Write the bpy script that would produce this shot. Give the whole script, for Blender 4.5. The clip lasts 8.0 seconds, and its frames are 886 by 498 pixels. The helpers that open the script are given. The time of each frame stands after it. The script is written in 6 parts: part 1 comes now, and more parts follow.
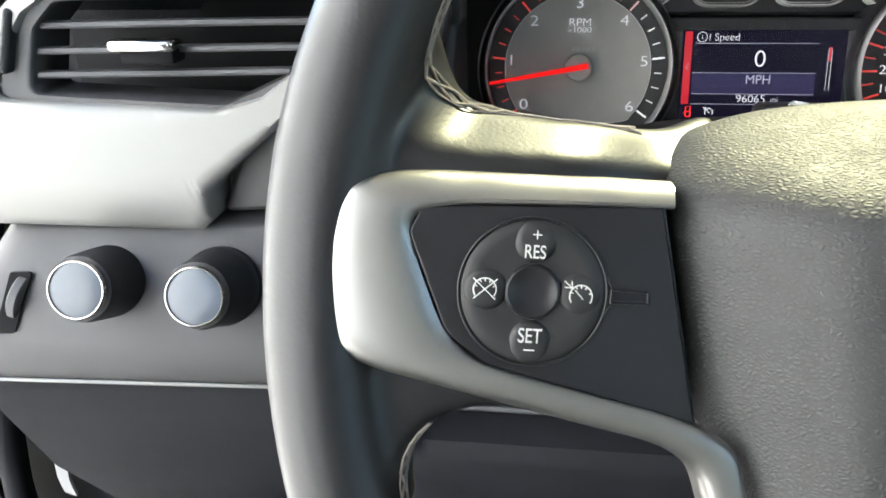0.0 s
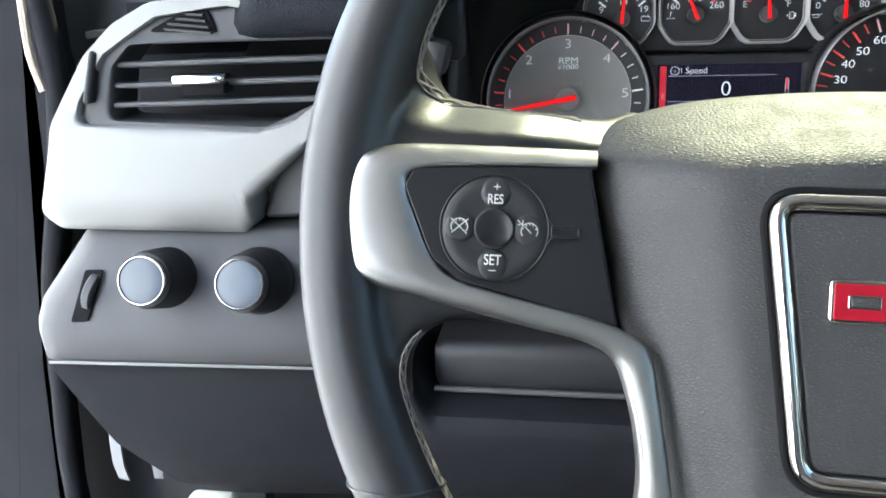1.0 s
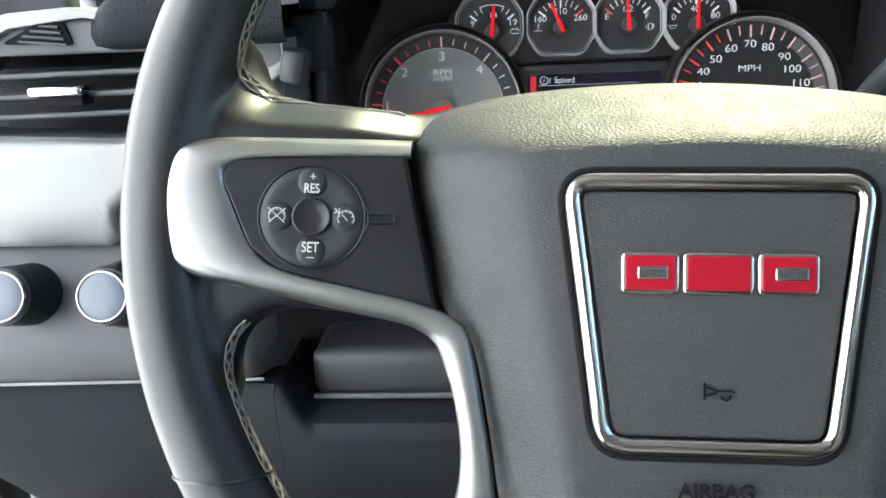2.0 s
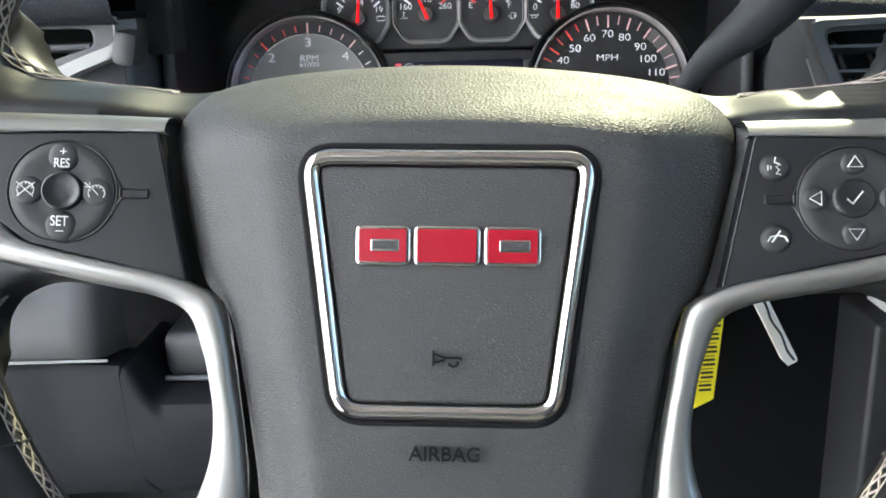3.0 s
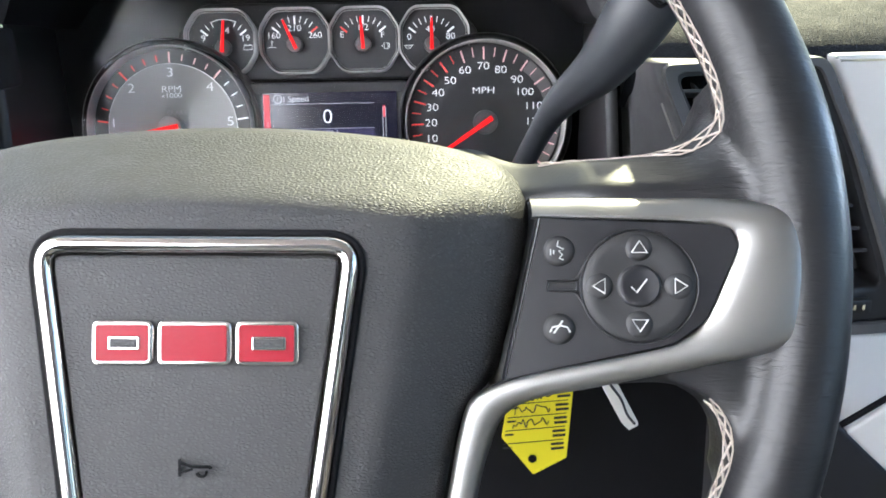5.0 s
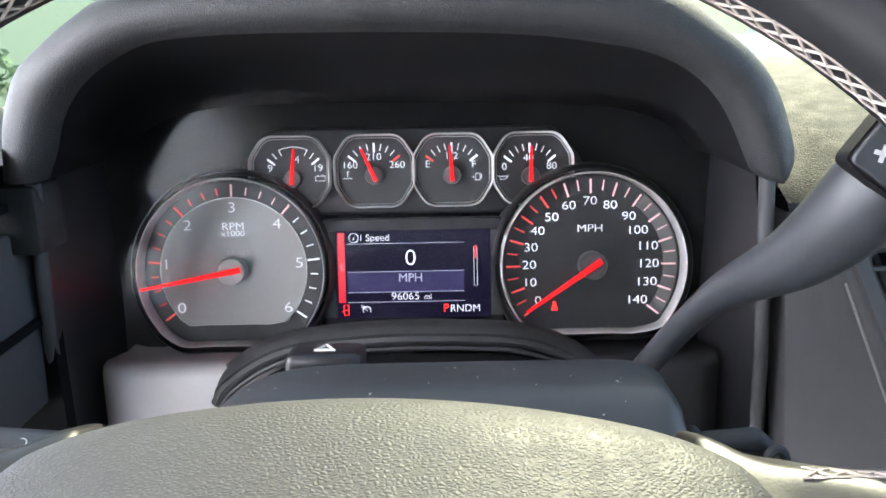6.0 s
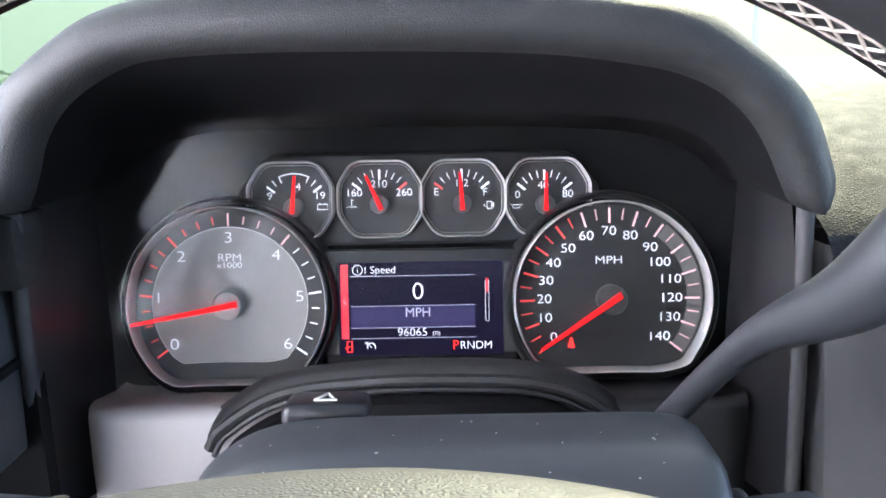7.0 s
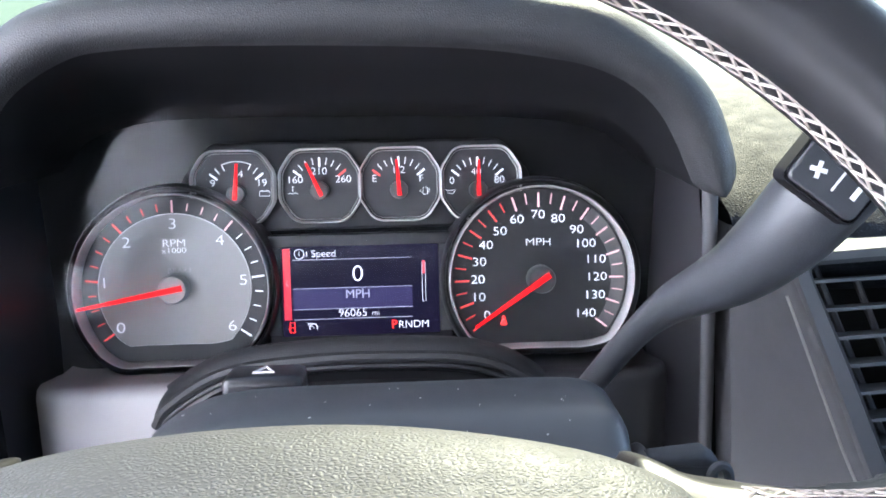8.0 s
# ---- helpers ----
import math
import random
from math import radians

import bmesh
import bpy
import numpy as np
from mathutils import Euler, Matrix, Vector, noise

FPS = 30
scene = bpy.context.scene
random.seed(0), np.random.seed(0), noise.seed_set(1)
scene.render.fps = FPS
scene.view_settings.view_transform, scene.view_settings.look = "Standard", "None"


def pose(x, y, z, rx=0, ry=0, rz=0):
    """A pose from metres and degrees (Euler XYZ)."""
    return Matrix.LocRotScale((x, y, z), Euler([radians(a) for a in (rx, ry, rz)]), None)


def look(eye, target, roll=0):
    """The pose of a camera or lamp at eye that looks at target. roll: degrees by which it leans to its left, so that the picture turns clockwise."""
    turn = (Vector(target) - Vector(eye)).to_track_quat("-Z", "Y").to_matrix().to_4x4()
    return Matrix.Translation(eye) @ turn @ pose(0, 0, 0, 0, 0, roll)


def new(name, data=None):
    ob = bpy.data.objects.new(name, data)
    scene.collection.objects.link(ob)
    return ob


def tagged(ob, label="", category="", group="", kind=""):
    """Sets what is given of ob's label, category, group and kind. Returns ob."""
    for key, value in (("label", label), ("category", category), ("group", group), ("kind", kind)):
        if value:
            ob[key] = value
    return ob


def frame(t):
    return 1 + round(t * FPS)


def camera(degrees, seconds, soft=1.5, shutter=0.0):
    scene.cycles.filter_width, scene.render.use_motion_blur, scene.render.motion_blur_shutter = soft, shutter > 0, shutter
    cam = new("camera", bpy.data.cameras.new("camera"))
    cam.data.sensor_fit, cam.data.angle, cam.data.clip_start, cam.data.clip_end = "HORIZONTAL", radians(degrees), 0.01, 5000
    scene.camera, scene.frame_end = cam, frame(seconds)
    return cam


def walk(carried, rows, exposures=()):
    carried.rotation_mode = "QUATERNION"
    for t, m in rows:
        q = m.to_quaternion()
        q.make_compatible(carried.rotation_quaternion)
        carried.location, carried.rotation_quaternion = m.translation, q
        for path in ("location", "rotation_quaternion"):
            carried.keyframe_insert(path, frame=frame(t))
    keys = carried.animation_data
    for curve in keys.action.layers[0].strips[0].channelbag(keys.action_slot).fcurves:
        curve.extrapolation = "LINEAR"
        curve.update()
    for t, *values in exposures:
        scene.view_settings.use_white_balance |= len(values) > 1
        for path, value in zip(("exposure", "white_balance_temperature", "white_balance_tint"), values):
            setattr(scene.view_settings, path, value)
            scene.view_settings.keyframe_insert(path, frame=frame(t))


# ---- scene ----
cam = camera(58.53, 8.0, soft=1.75)
PATH = [
    (0.0, (-0.1274, -0.1537, 1.0936), (-0.1779, 0.2103, 0.9357), -1.11),
    (0.5, (-0.1137, -0.1828, 1.091), (-0.1873, 0.181, 0.942), -1.41),
    (1.0, (-0.105, -0.2279, 1.0887), (-0.1695, 0.1446, 0.958), -2.31),
    (1.2, (-0.1014, -0.2325, 1.0872), (-0.158, 0.1437, 0.9637), -2.85),
    (2.3, (-0.0462, -0.2372, 1.0752), (-0.0714, 0.1437, 0.9558), -2.2),
    (2.5, (-0.0311, -0.2394, 1.0747), (-0.0529, 0.1414, 0.9544), -2.04),
    (3.0, (0.0049, -0.2423, 1.0712), (-0.0072, 0.138, 0.9479), -1.72),
    (3.5, (0.0373, -0.2419, 1.0718), (0.0357, 0.1375, 0.9454), -1.36),
    (4.0, (0.0693, -0.2423, 1.0724), (0.0769, 0.1365, 0.9442), -1.04),
    (4.2, (0.0763, -0.2418, 1.072), (0.0863, 0.1369, 0.9436), -0.98),
    (5.3, (0.053, -0.182, 1.1035), (0.0624, 0.1994, 0.9844), -1.06),
    (5.5, (0.0426, -0.1565, 1.1138), (0.0488, 0.2266, 0.999), -0.93),
    (5.7, (0.035, -0.139, 1.1237), (0.0374, 0.246, 1.0151), -0.86),
    (6.0, (0.0172, -0.1172, 1.1377), (0.0194, 0.2692, 1.0347), -1.0),
    (6.5, (0.0124, -0.0875, 1.1371), (0.0115, 0.3012, 1.0428), -1.0),
    (7.0, (0.0135, -0.0878, 1.1358), (0.0145, 0.3015, 1.0442), -0.97),
    (7.5, (0.0187, -0.0935, 1.1371), (0.0269, 0.2956, 1.0445), -0.85),
    (8.0, (0.0231, -0.1113, 1.1386), (0.0471, 0.2758, 1.0406), -0.73),
]
EXPOSURES = [(0.0, 3.86, 6250, 10), (1.0, 3.76, 5750, 10), (2.5, 3.88, 5950, 11), (4.0, 3.98, 5900, 14), (5.5, 4.3, 5850, 16), (7.0, 4.58, 5700, 19), (8.0, 4.68, 5500, 20)]
walk(cam, [(t, look(eye, target, roll)) for t, eye, target, roll in PATH], EXPOSURES)
from mathutils.bvhtree import BVHTree

# ---------------------------------------------------------------- light
world = bpy.data.worlds.new("sky")
scene.world = world
world.use_nodes = True
_sky = world.node_tree.nodes.new("ShaderNodeTexSky")
_sky.sky_type, _sky.sun_disc = "NISHITA", False
SUN_ELEVATION, SUN_AZIMUTH = 40.0, 22.0      # degrees up, and clockwise from straight ahead of the car
_sky.sun_elevation, _sky.sun_rotation = radians(SUN_ELEVATION), radians(SUN_AZIMUTH)
_bg = world.node_tree.nodes["Background"]
world.node_tree.links.new(_sky.outputs[0], _bg.inputs[0])
_bg.inputs[1].default_value = 0.15

_sun = bpy.data.lights.new("sun", "SUN")
_sun.energy, _sun.angle, _sun.color = 4.3, radians(0.9), (1.0, 0.94, 0.76)
_dir = Vector((math.sin(radians(SUN_AZIMUTH)) * math.cos(radians(SUN_ELEVATION)),
               math.cos(radians(SUN_AZIMUTH)) * math.cos(radians(SUN_ELEVATION)), math.sin(radians(SUN_ELEVATION))))
sun = new("sun", _sun)
sun.matrix_world = look(_dir * 20, (0, 0, 0))


# ---------------------------------------------------------------- materials
def material(name, colour, rough=0.5, metal=0.0, bump=0.0, scale=400.0, wear=0.0, kind="NOISE", coat=0.0,
             emit=None, emit_strength=0.0, spec=0.5, rough_var=0.0, stretch=(1, 1, 1), crease=0.0):
    """A surface with fine relief, and colour and gloss that vary at two scales."""
    m = bpy.data.materials.new(name)
    m.use_nodes = True
    nt = m.node_tree
    p = nt.nodes["Principled BSDF"]
    p.inputs["Base Color"].default_value = (*colour, 1)
    p.inputs["Roughness"].default_value = rough
    p.inputs["Metallic"].default_value = metal
    p.inputs["Specular IOR Level"].default_value = spec
    p.inputs["Coat Weight"].default_value = coat
    co = nt.nodes.new("ShaderNodeTexCoord")
    if emit:
        p.inputs["Emission Color"].default_value = (*emit, 1)
        p.inputs["Emission Strength"].default_value = emit_strength
    if wear or rough_var:
        big = nt.nodes.new("ShaderNodeTexNoise")
        big.inputs["Scale"].default_value, big.inputs["Detail"].default_value = 22.0, 5.0
        nt.links.new(co.outputs["Object"], big.inputs["Vector"])
        if wear:
            mix = nt.nodes.new("ShaderNodeMix")
            mix.data_type = "RGBA"
            mix.inputs["A"].default_value = (*[c * (1 - wear) for c in colour], 1)
            mix.inputs["B"].default_value = (*[min(1, c * (1 + wear) + 0.01 * wear) for c in colour], 1)
            nt.links.new(big.outputs["Fac"], mix.inputs["Factor"])
            nt.links.new(mix.outputs["Result"], p.inputs["Base Color"])
        if rough_var:
            mr = nt.nodes.new("ShaderNodeMapRange")
            mr.inputs["From Min"].default_value, mr.inputs["From Max"].default_value = 0.3, 0.7
            mr.inputs["To Min"].default_value, mr.inputs["To Max"].default_value = max(0.02, rough - rough_var), min(1, rough + rough_var)
            fine = nt.nodes.new("ShaderNodeTexNoise")
            fine.inputs["Scale"].default_value, fine.inputs["Detail"].default_value = 90.0, 6.0
            nt.links.new(co.outputs["Object"], fine.inputs["Vector"])
            nt.links.new(fine.outputs["Fac"], mr.inputs["Value"])
            nt.links.new(mr.outputs["Result"], p.inputs["Roughness"])
    if bump:
        if kind == "VORONOI":
            tex = nt.nodes.new("ShaderNodeTexVoronoi")
            tex.feature = "DISTANCE_TO_EDGE"
            out = tex.outputs["Distance"]
        else:
            tex = nt.nodes.new("ShaderNodeTexNoise")
            tex.inputs["Detail"].default_value = 3.0
            out = tex.outputs["Fac"]
        tex.inputs["Scale"].default_value = scale
        mp = nt.nodes.new("ShaderNodeMapping")
        mp.inputs["Scale"].default_value = stretch
        nt.links.new(co.outputs["Object"], mp.inputs["Vector"])
        src = mp.outputs["Vector"]
        if kind == "VORONOI":
            # crooked creases between uneven cells
            warp = nt.nodes.new("ShaderNodeTexNoise")
            warp.inputs["Scale"].default_value = scale * 0.7
            nt.links.new(src, warp.inputs["Vector"])
            add = nt.nodes.new("ShaderNodeMixRGB")
            add.blend_type, add.inputs[0].default_value = "ADD", 0.7 / scale
            nt.links.new(src, add.inputs[1])
            nt.links.new(warp.outputs["Color"], add.inputs[2])
            src = add.outputs["Color"]
            ramp = nt.nodes.new("ShaderNodeMapRange")
            ramp.inputs["From Max"].default_value = 0.42
            ramp.interpolation_type = "SMOOTHSTEP"
            nt.links.new(out, ramp.inputs["Value"])
            out = ramp.outputs["Result"]
            if crease:
                # the base colour is darker in the creases than on the tops of the cells
                tone = nt.nodes.new("ShaderNodeMapRange")
                tone.inputs["To Min"].default_value = 1 - crease
                tone.inputs["To Max"].default_value = 1 + 0.25 * crease
                nt.links.new(out, tone.inputs["Value"])
                crease_tint = nt.nodes.new("ShaderNodeMixRGB")
                crease_tint.blend_type, crease_tint.inputs[0].default_value = "MULTIPLY", 1.0
                had = p.inputs["Base Color"].links
                crease_tint.inputs[1].default_value = (*colour, 1)
                if had:
                    nt.links.new(had[0].from_socket, crease_tint.inputs[1])
                nt.links.new(tone.outputs["Result"], crease_tint.inputs[2])
                nt.links.new(crease_tint.outputs["Color"], p.inputs["Base Color"])
        nt.links.new(src, tex.inputs["Vector"])
        b = nt.nodes.new("ShaderNodeBump")
        b.inputs["Strength"].default_value, b.inputs["Distance"].default_value = 1.0, bump
        nt.links.new(out, b.inputs["Height"])
        nt.links.new(b.outputs["Normal"], p.inputs["Normal"])
    return m


def glass(name, tint, gloss=0.02, strength=1.0):
    """A thin clear sheet: it lets light through and mirrors more towards grazing angles."""
    m = bpy.data.materials.new(name)
    m.use_nodes = True
    nt = m.node_tree
    nt.nodes.clear()
    out = nt.nodes.new("ShaderNodeOutputMaterial")
    mix = nt.nodes.new("ShaderNodeMixShader")
    tr = nt.nodes.new("ShaderNodeBsdfTransparent")
    tr.inputs[0].default_value = (*tint, 1)
    gl = nt.nodes.new("ShaderNodeBsdfGlossy")
    gl.inputs["Roughness"].default_value = gloss
    fr = nt.nodes.new("ShaderNodeFresnel")
    fr.inputs[0].default_value = 1.5
    weak = nt.nodes.new("ShaderNodeMath")
    weak.operation, weak.inputs[1].default_value = "MULTIPLY", strength
    nt.links.new(fr.outputs[0], weak.inputs[0])
    nt.links.new(weak.outputs[0], mix.inputs[0])
    nt.links.new(tr.outputs[0], mix.inputs[1])
    nt.links.new(gl.outputs[0], mix.inputs[2])
    nt.links.new(mix.outputs[0], out.inputs[0])
    return m


def wrinkles(m):
    """Fine folds across the rim where the leather meets the spokes."""
    nt = m.node_tree
    p = nt.nodes["Principled BSDF"]
    co = nt.nodes.new("ShaderNodeTexCoord")
    mp = nt.nodes.new("ShaderNodeMapping")
    mp.inputs["Scale"].default_value = (90, 560, 240)
    tex = nt.nodes.new("ShaderNodeTexNoise")
    tex.inputs["Scale"].default_value, tex.inputs["Detail"].default_value, tex.inputs["Distortion"].default_value = 1.0, 3.0, 0.8
    nt.links.new(co.outputs["Object"], mp.inputs["Vector"])
    nt.links.new(mp.outputs["Vector"], tex.inputs["Vector"])
    xyz = nt.nodes.new("ShaderNodeSeparateXYZ")
    nt.links.new(co.outputs["Object"], xyz.inputs[0])
    masks = []
    for axis, shift, lo, hi in (("X", 0.0, 0.122, 0.146), ("X", 0.0, 0.194, 0.174), ("Y", -0.022, 0.085, 0.045)):
        add = nt.nodes.new("ShaderNodeMath")
        add.operation, add.inputs[1].default_value = "ADD", shift
        nt.links.new(xyz.outputs[axis], add.inputs[0])
        ab = nt.nodes.new("ShaderNodeMath")
        ab.operation = "ABSOLUTE" if axis == "Y" else "ADD"
        ab.inputs[1].default_value = 0.0
        nt.links.new(add.outputs[0], ab.inputs[0])
        mr = nt.nodes.new("ShaderNodeMapRange")
        mr.inputs["From Min"].default_value, mr.inputs["From Max"].default_value = lo, hi
        nt.links.new(ab.outputs[0], mr.inputs["Value"])
        masks.append(mr.outputs["Result"])
    mul = nt.nodes.new("ShaderNodeMath")
    mul.operation = "MULTIPLY"
    nt.links.new(masks[0], mul.inputs[0])
    nt.links.new(masks[1], mul.inputs[1])
    both = nt.nodes.new("ShaderNodeMath")
    both.operation = "MULTIPLY"
    nt.links.new(mul.outputs[0], both.inputs[0])
    nt.links.new(masks[2], both.inputs[1])
    b = nt.nodes.new("ShaderNodeBump")
    b.inputs["Distance"].default_value = 0.00045
    nt.links.new(both.outputs[0], b.inputs["Strength"])
    nt.links.new(tex.outputs["Fac"], b.inputs["Height"])
    nt.links.new(p.inputs["Normal"].links[0].from_socket, b.inputs["Normal"])
    nt.links.new(b.outputs["Normal"], p.inputs["Normal"])


LEATHER = material("smooth black leather", (0.0100, 0.0100, 0.0113), 0.39, bump=0.00005, scale=900, wear=0.25, rough_var=0.05, spec=0.42)
wrinkles(LEATHER)
LEATHER_LOW = material("smooth black lower rim", (0.02, 0.02, 0.022), 0.36, bump=0.00006, scale=900, wear=0.2, rough_var=0.05)
GRAIN = material("grained black vinyl", (0.034, 0.034, 0.035), 0.58, bump=0.00014, scale=820, wear=0.2, kind="VORONOI", rough_var=0.05, spec=0.45, crease=0.2, stretch=(0.75, 1.15, 1))
SILVER = material("satin silver paint", (0.29, 0.284, 0.274), 0.38, metal=0.9, bump=0.00002, scale=2500, wear=0.06, rough_var=0.05)
SILVER_TRIM = material("pale satin silver trim", (0.24, 0.236, 0.228), 0.48, metal=0.3, bump=0.00002, scale=2500, wear=0.04)
CHROME = material("chrome", (0.58, 0.545, 0.52), 0.07, metal=1.0)
DULL_CHROME = material("dull chrome", (0.7, 0.7, 0.7), 0.22, metal=1.0)
PANEL = material("black switch plastic", (0.010, 0.010, 0.012), 0.34, bump=0.00003, scale=2500, wear=0.15, rough_var=0.06, spec=0.36)
BUTTON = material("black rubber button", (0.014, 0.014, 0.015), 0.5, bump=0.00003, scale=2500, wear=0.15, spec=0.38)
MARK = material("white printed mark", (0.52, 0.52, 0.51), 0.55)
THREAD = material("pale thread", (0.30, 0.262, 0.23), 0.8, bump=0.0002, scale=3000, wear=0.2)
RED = material("red enamel", (0.24, 0.004, 0.014), 0.34, spec=0.25)
DASH = material("charcoal dash vinyl", (0.010, 0.0105, 0.013), 0.58, bump=0.00007, scale=900, wear=0.12, kind="VORONOI", rough_var=0.05, spec=0.13)
STACK = material("pale silver stack trim", (0.52, 0.53, 0.54), 0.45, metal=0.25, wear=0.04)
HOOD = material("black hood vinyl", (0.022, 0.022, 0.0235), 0.56, bump=0.00009, scale=850, wear=0.12, kind="VORONOI", rough_var=0.05, spec=0.36, crease=0.3)
DASH_TOP = material("charcoal dash top vinyl", (0.010, 0.0118, 0.0160), 0.66, bump=0.00022, scale=620, wear=0.12, kind="VORONOI", rough_var=0.06, spec=0.12, crease=0.4)
SWITCH = material("mid grey switch plate plastic", (0.050, 0.049, 0.051), 0.5, bump=0.00008, scale=1400, wear=0.1, rough_var=0.05)
DASH_SOFT = material("dark grey dash plastic", (0.055, 0.055, 0.058), 0.55, bump=0.00008, scale=1400, wear=0.1, rough_var=0.05)
DARK = material("matt black plastic", (0.011, 0.011, 0.013), 0.5, bump=0.00002, scale=1500, wear=0.15, spec=0.42)
JAMB_TRIM = material("dull black jamb trim", (0.014, 0.014, 0.016), 0.85, bump=0.00004, scale=900, wear=0.15, spec=0.12)
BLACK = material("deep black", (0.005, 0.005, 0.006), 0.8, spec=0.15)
KEY_PLASTIC = material("blue-black key plastic", (0.016, 0.018, 0.022), 0.7, bump=0.00004, scale=1500, spec=0.3)
DUST = material("pale dust", (0.5, 0.5, 0.48), 0.9)
COLUMN = material("black column plastic", (0.028, 0.030, 0.034), 0.42, bump=0.00008, scale=1300, wear=0.15, rough_var=0.05)
# the lens's pale reflection over the rev counter is put into this grey
DIAL_VEILED = material("dial face with lens veil", (0.25, 0.242, 0.234), 0.45, wear=0.04)
DIAL_BLACK = material("black dial face", (0.016, 0.016, 0.018), 0.5, wear=0.1)
DIAL_MARK = material("lit white dial print", (0.75, 0.75, 0.75), 0.6, emit=(0.9, 0.9, 0.95), emit_strength=0.035)
DIAL_RED = material("lit red dial print", (0.7, 0.05, 0.04), 0.6, emit=(1.0, 0.08, 0.06), emit_strength=0.03)
DIAL_PINK = material("pale pink dial print", (0.7, 0.42, 0.42), 0.6, emit=(1.0, 0.5, 0.5), emit_strength=0.02)
NEEDLE = material("lit red needle", (0.5, 0.004, 0.004), 0.5, emit=(1.0, 0.003, 0.002), emit_strength=0.06, spec=0.2)
CAP = material("needle cap", (0.06, 0.06, 0.062), 0.4, wear=0.1)
# paler copy of the cap, with the same lens reflection in its colour
CAP_VEILED = material("needle cap with lens veil", (0.28, 0.27, 0.26), 0.4, wear=0.05)
LOWER = material("panel vinyl with side light in its grey", (0.33, 0.312, 0.306), 0.5, bump=0.00006, scale=1400, wear=0.08, rough_var=0.05)
DIAL_RING = material("chrome dial ring", (0.88, 0.87, 0.86), 0.2, metal=0.55, wear=0.05)
RING = material("bright dial ring", (0.93, 0.92, 0.91), 0.22, metal=0.3, wear=0.05)
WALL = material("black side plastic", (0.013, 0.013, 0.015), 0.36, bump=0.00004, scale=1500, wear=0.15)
SCREEN = material("screen glass", (0.004, 0.004, 0.007), 0.12, emit=(0.1, 0.08, 0.2), emit_strength=0.006)
SCREEN_BLUE = material("screen violet band", (0.01, 0.01, 0.02), 0.15, emit=(0.2, 0.17, 0.42), emit_strength=0.013)
SCREEN_WHITE = material("screen white", (0.1, 0.1, 0.1), 0.3, emit=(0.95, 0.95, 1.0), emit_strength=0.075)
SCREEN_DIM = material("screen pale violet", (0.1, 0.1, 0.1), 0.3, emit=(0.72, 0.72, 0.95), emit_strength=0.035)
SCREEN_RED = material("screen red", (0.1, 0.01, 0.01), 0.3, emit=(0.75, 0.02, 0.04), emit_strength=0.05)
TELLTALE = material("lit red warning lamp", (0.2, 0.01, 0.01), 0.3, emit=(1.0, 0.02, 0.01), emit_strength=0.14)
YELLOW = material("yellow card", (0.85, 0.72, 0.01), 0.55, wear=0.05, bump=0.00002, scale=300)
INK = material("black ink", (0.02, 0.02, 0.02), 0.6)
STEEL = material("nickel key steel", (0.9, 0.88, 0.82), 0.4, metal=0.45, bump=0.00005, scale=300, rough_var=0.08)
KNOB_FACE = material("pale glossy knob face", (0.055, 0.068, 0.088), 0.38, wear=0.5, coat=0.12)
LINING = material("grey woven roof lining", (0.26, 0.24, 0.225), 0.9, bump=0.00005, scale=600, wear=0.06)
SEAT = material("dark grey seat cloth", (0.10, 0.097, 0.093), 0.85, bump=0.00008, scale=500, wear=0.15)
CARPET = material("black carpet", (0.015, 0.015, 0.015), 0.95, bump=0.001, scale=350, wear=0.3)
BODY = material("dark car paint", (0.05, 0.055, 0.06), 0.3, coat=0.6)
STRAP = material("bare grey steel", (0.15, 0.15, 0.155), 0.7, wear=0.2, spec=0.2)
# tinted far darker than real glass, to weaken and yellow the sun inside
GLASS = glass("darkened windscreen glass", (0.148, 0.150, 0.108))
LENS = glass("clear cluster lens", (0.95, 0.95, 0.95), 0.09, 0.29)


# ---------------------------------------------------------------- mesh helpers
def thing(name, label, category, m=None, group="", kind=""):
    ob = new(name)
    ob.empty_display_size = 0.02
    if m is not None:
        ob.matrix_world = m
    return tagged(ob, label, category, group, kind)


def part(name, bm, mat, parent, label="", smooth=True, angle=40):
    me = bpy.data.meshes.new(name)
    bmesh.ops.recalc_face_normals(bm, faces=bm.faces)
    if smooth:
        for f in bm.faces:
            f.smooth = True
        for e in bm.edges:
            if len(e.link_faces) == 2 and e.calc_face_angle(0) > radians(angle):
                e.smooth = False
    bm.to_mesh(me)
    bm.free()
    me.materials.append(mat)
    ob = new(name, me)
    if parent is not None:
        ob.parent = parent
    if label:
        ob["label"] = label
    return ob


def face_towards(ob, d):
    """Turn a thin sheet so that its front looks along d."""
    if sum((f.normal * f.area for f in ob.data.polygons), Vector()).dot(Vector(d)) < 0:
        ob.data.flip_normals()


def spline(points, n, closed=False):
    """n points along a smooth curve through the given ones."""
    P = [Vector(p) for p in points]
    k = len(P)
    spans = k if closed else k - 1
    out = []
    for i in range(n):
        s = i / n * spans if closed else i / (n - 1) * spans
        j = min(int(s), spans - 1)
        u = s - j
        if closed:
            a, b, c, d = P[(j - 1) % k], P[j % k], P[(j + 1) % k], P[(j + 2) % k]
        else:
            b, c = P[j], P[j + 1]
            a = P[j - 1] if j else b * 2 - c
            d = P[j + 2] if j + 2 < k else c * 2 - b
        out.append(0.5 * ((2 * b) + (c - a) * u + (2 * a - 5 * b + 4 * c - d) * u * u + (3 * b - a - 3 * c + d) * u ** 3))
    return out


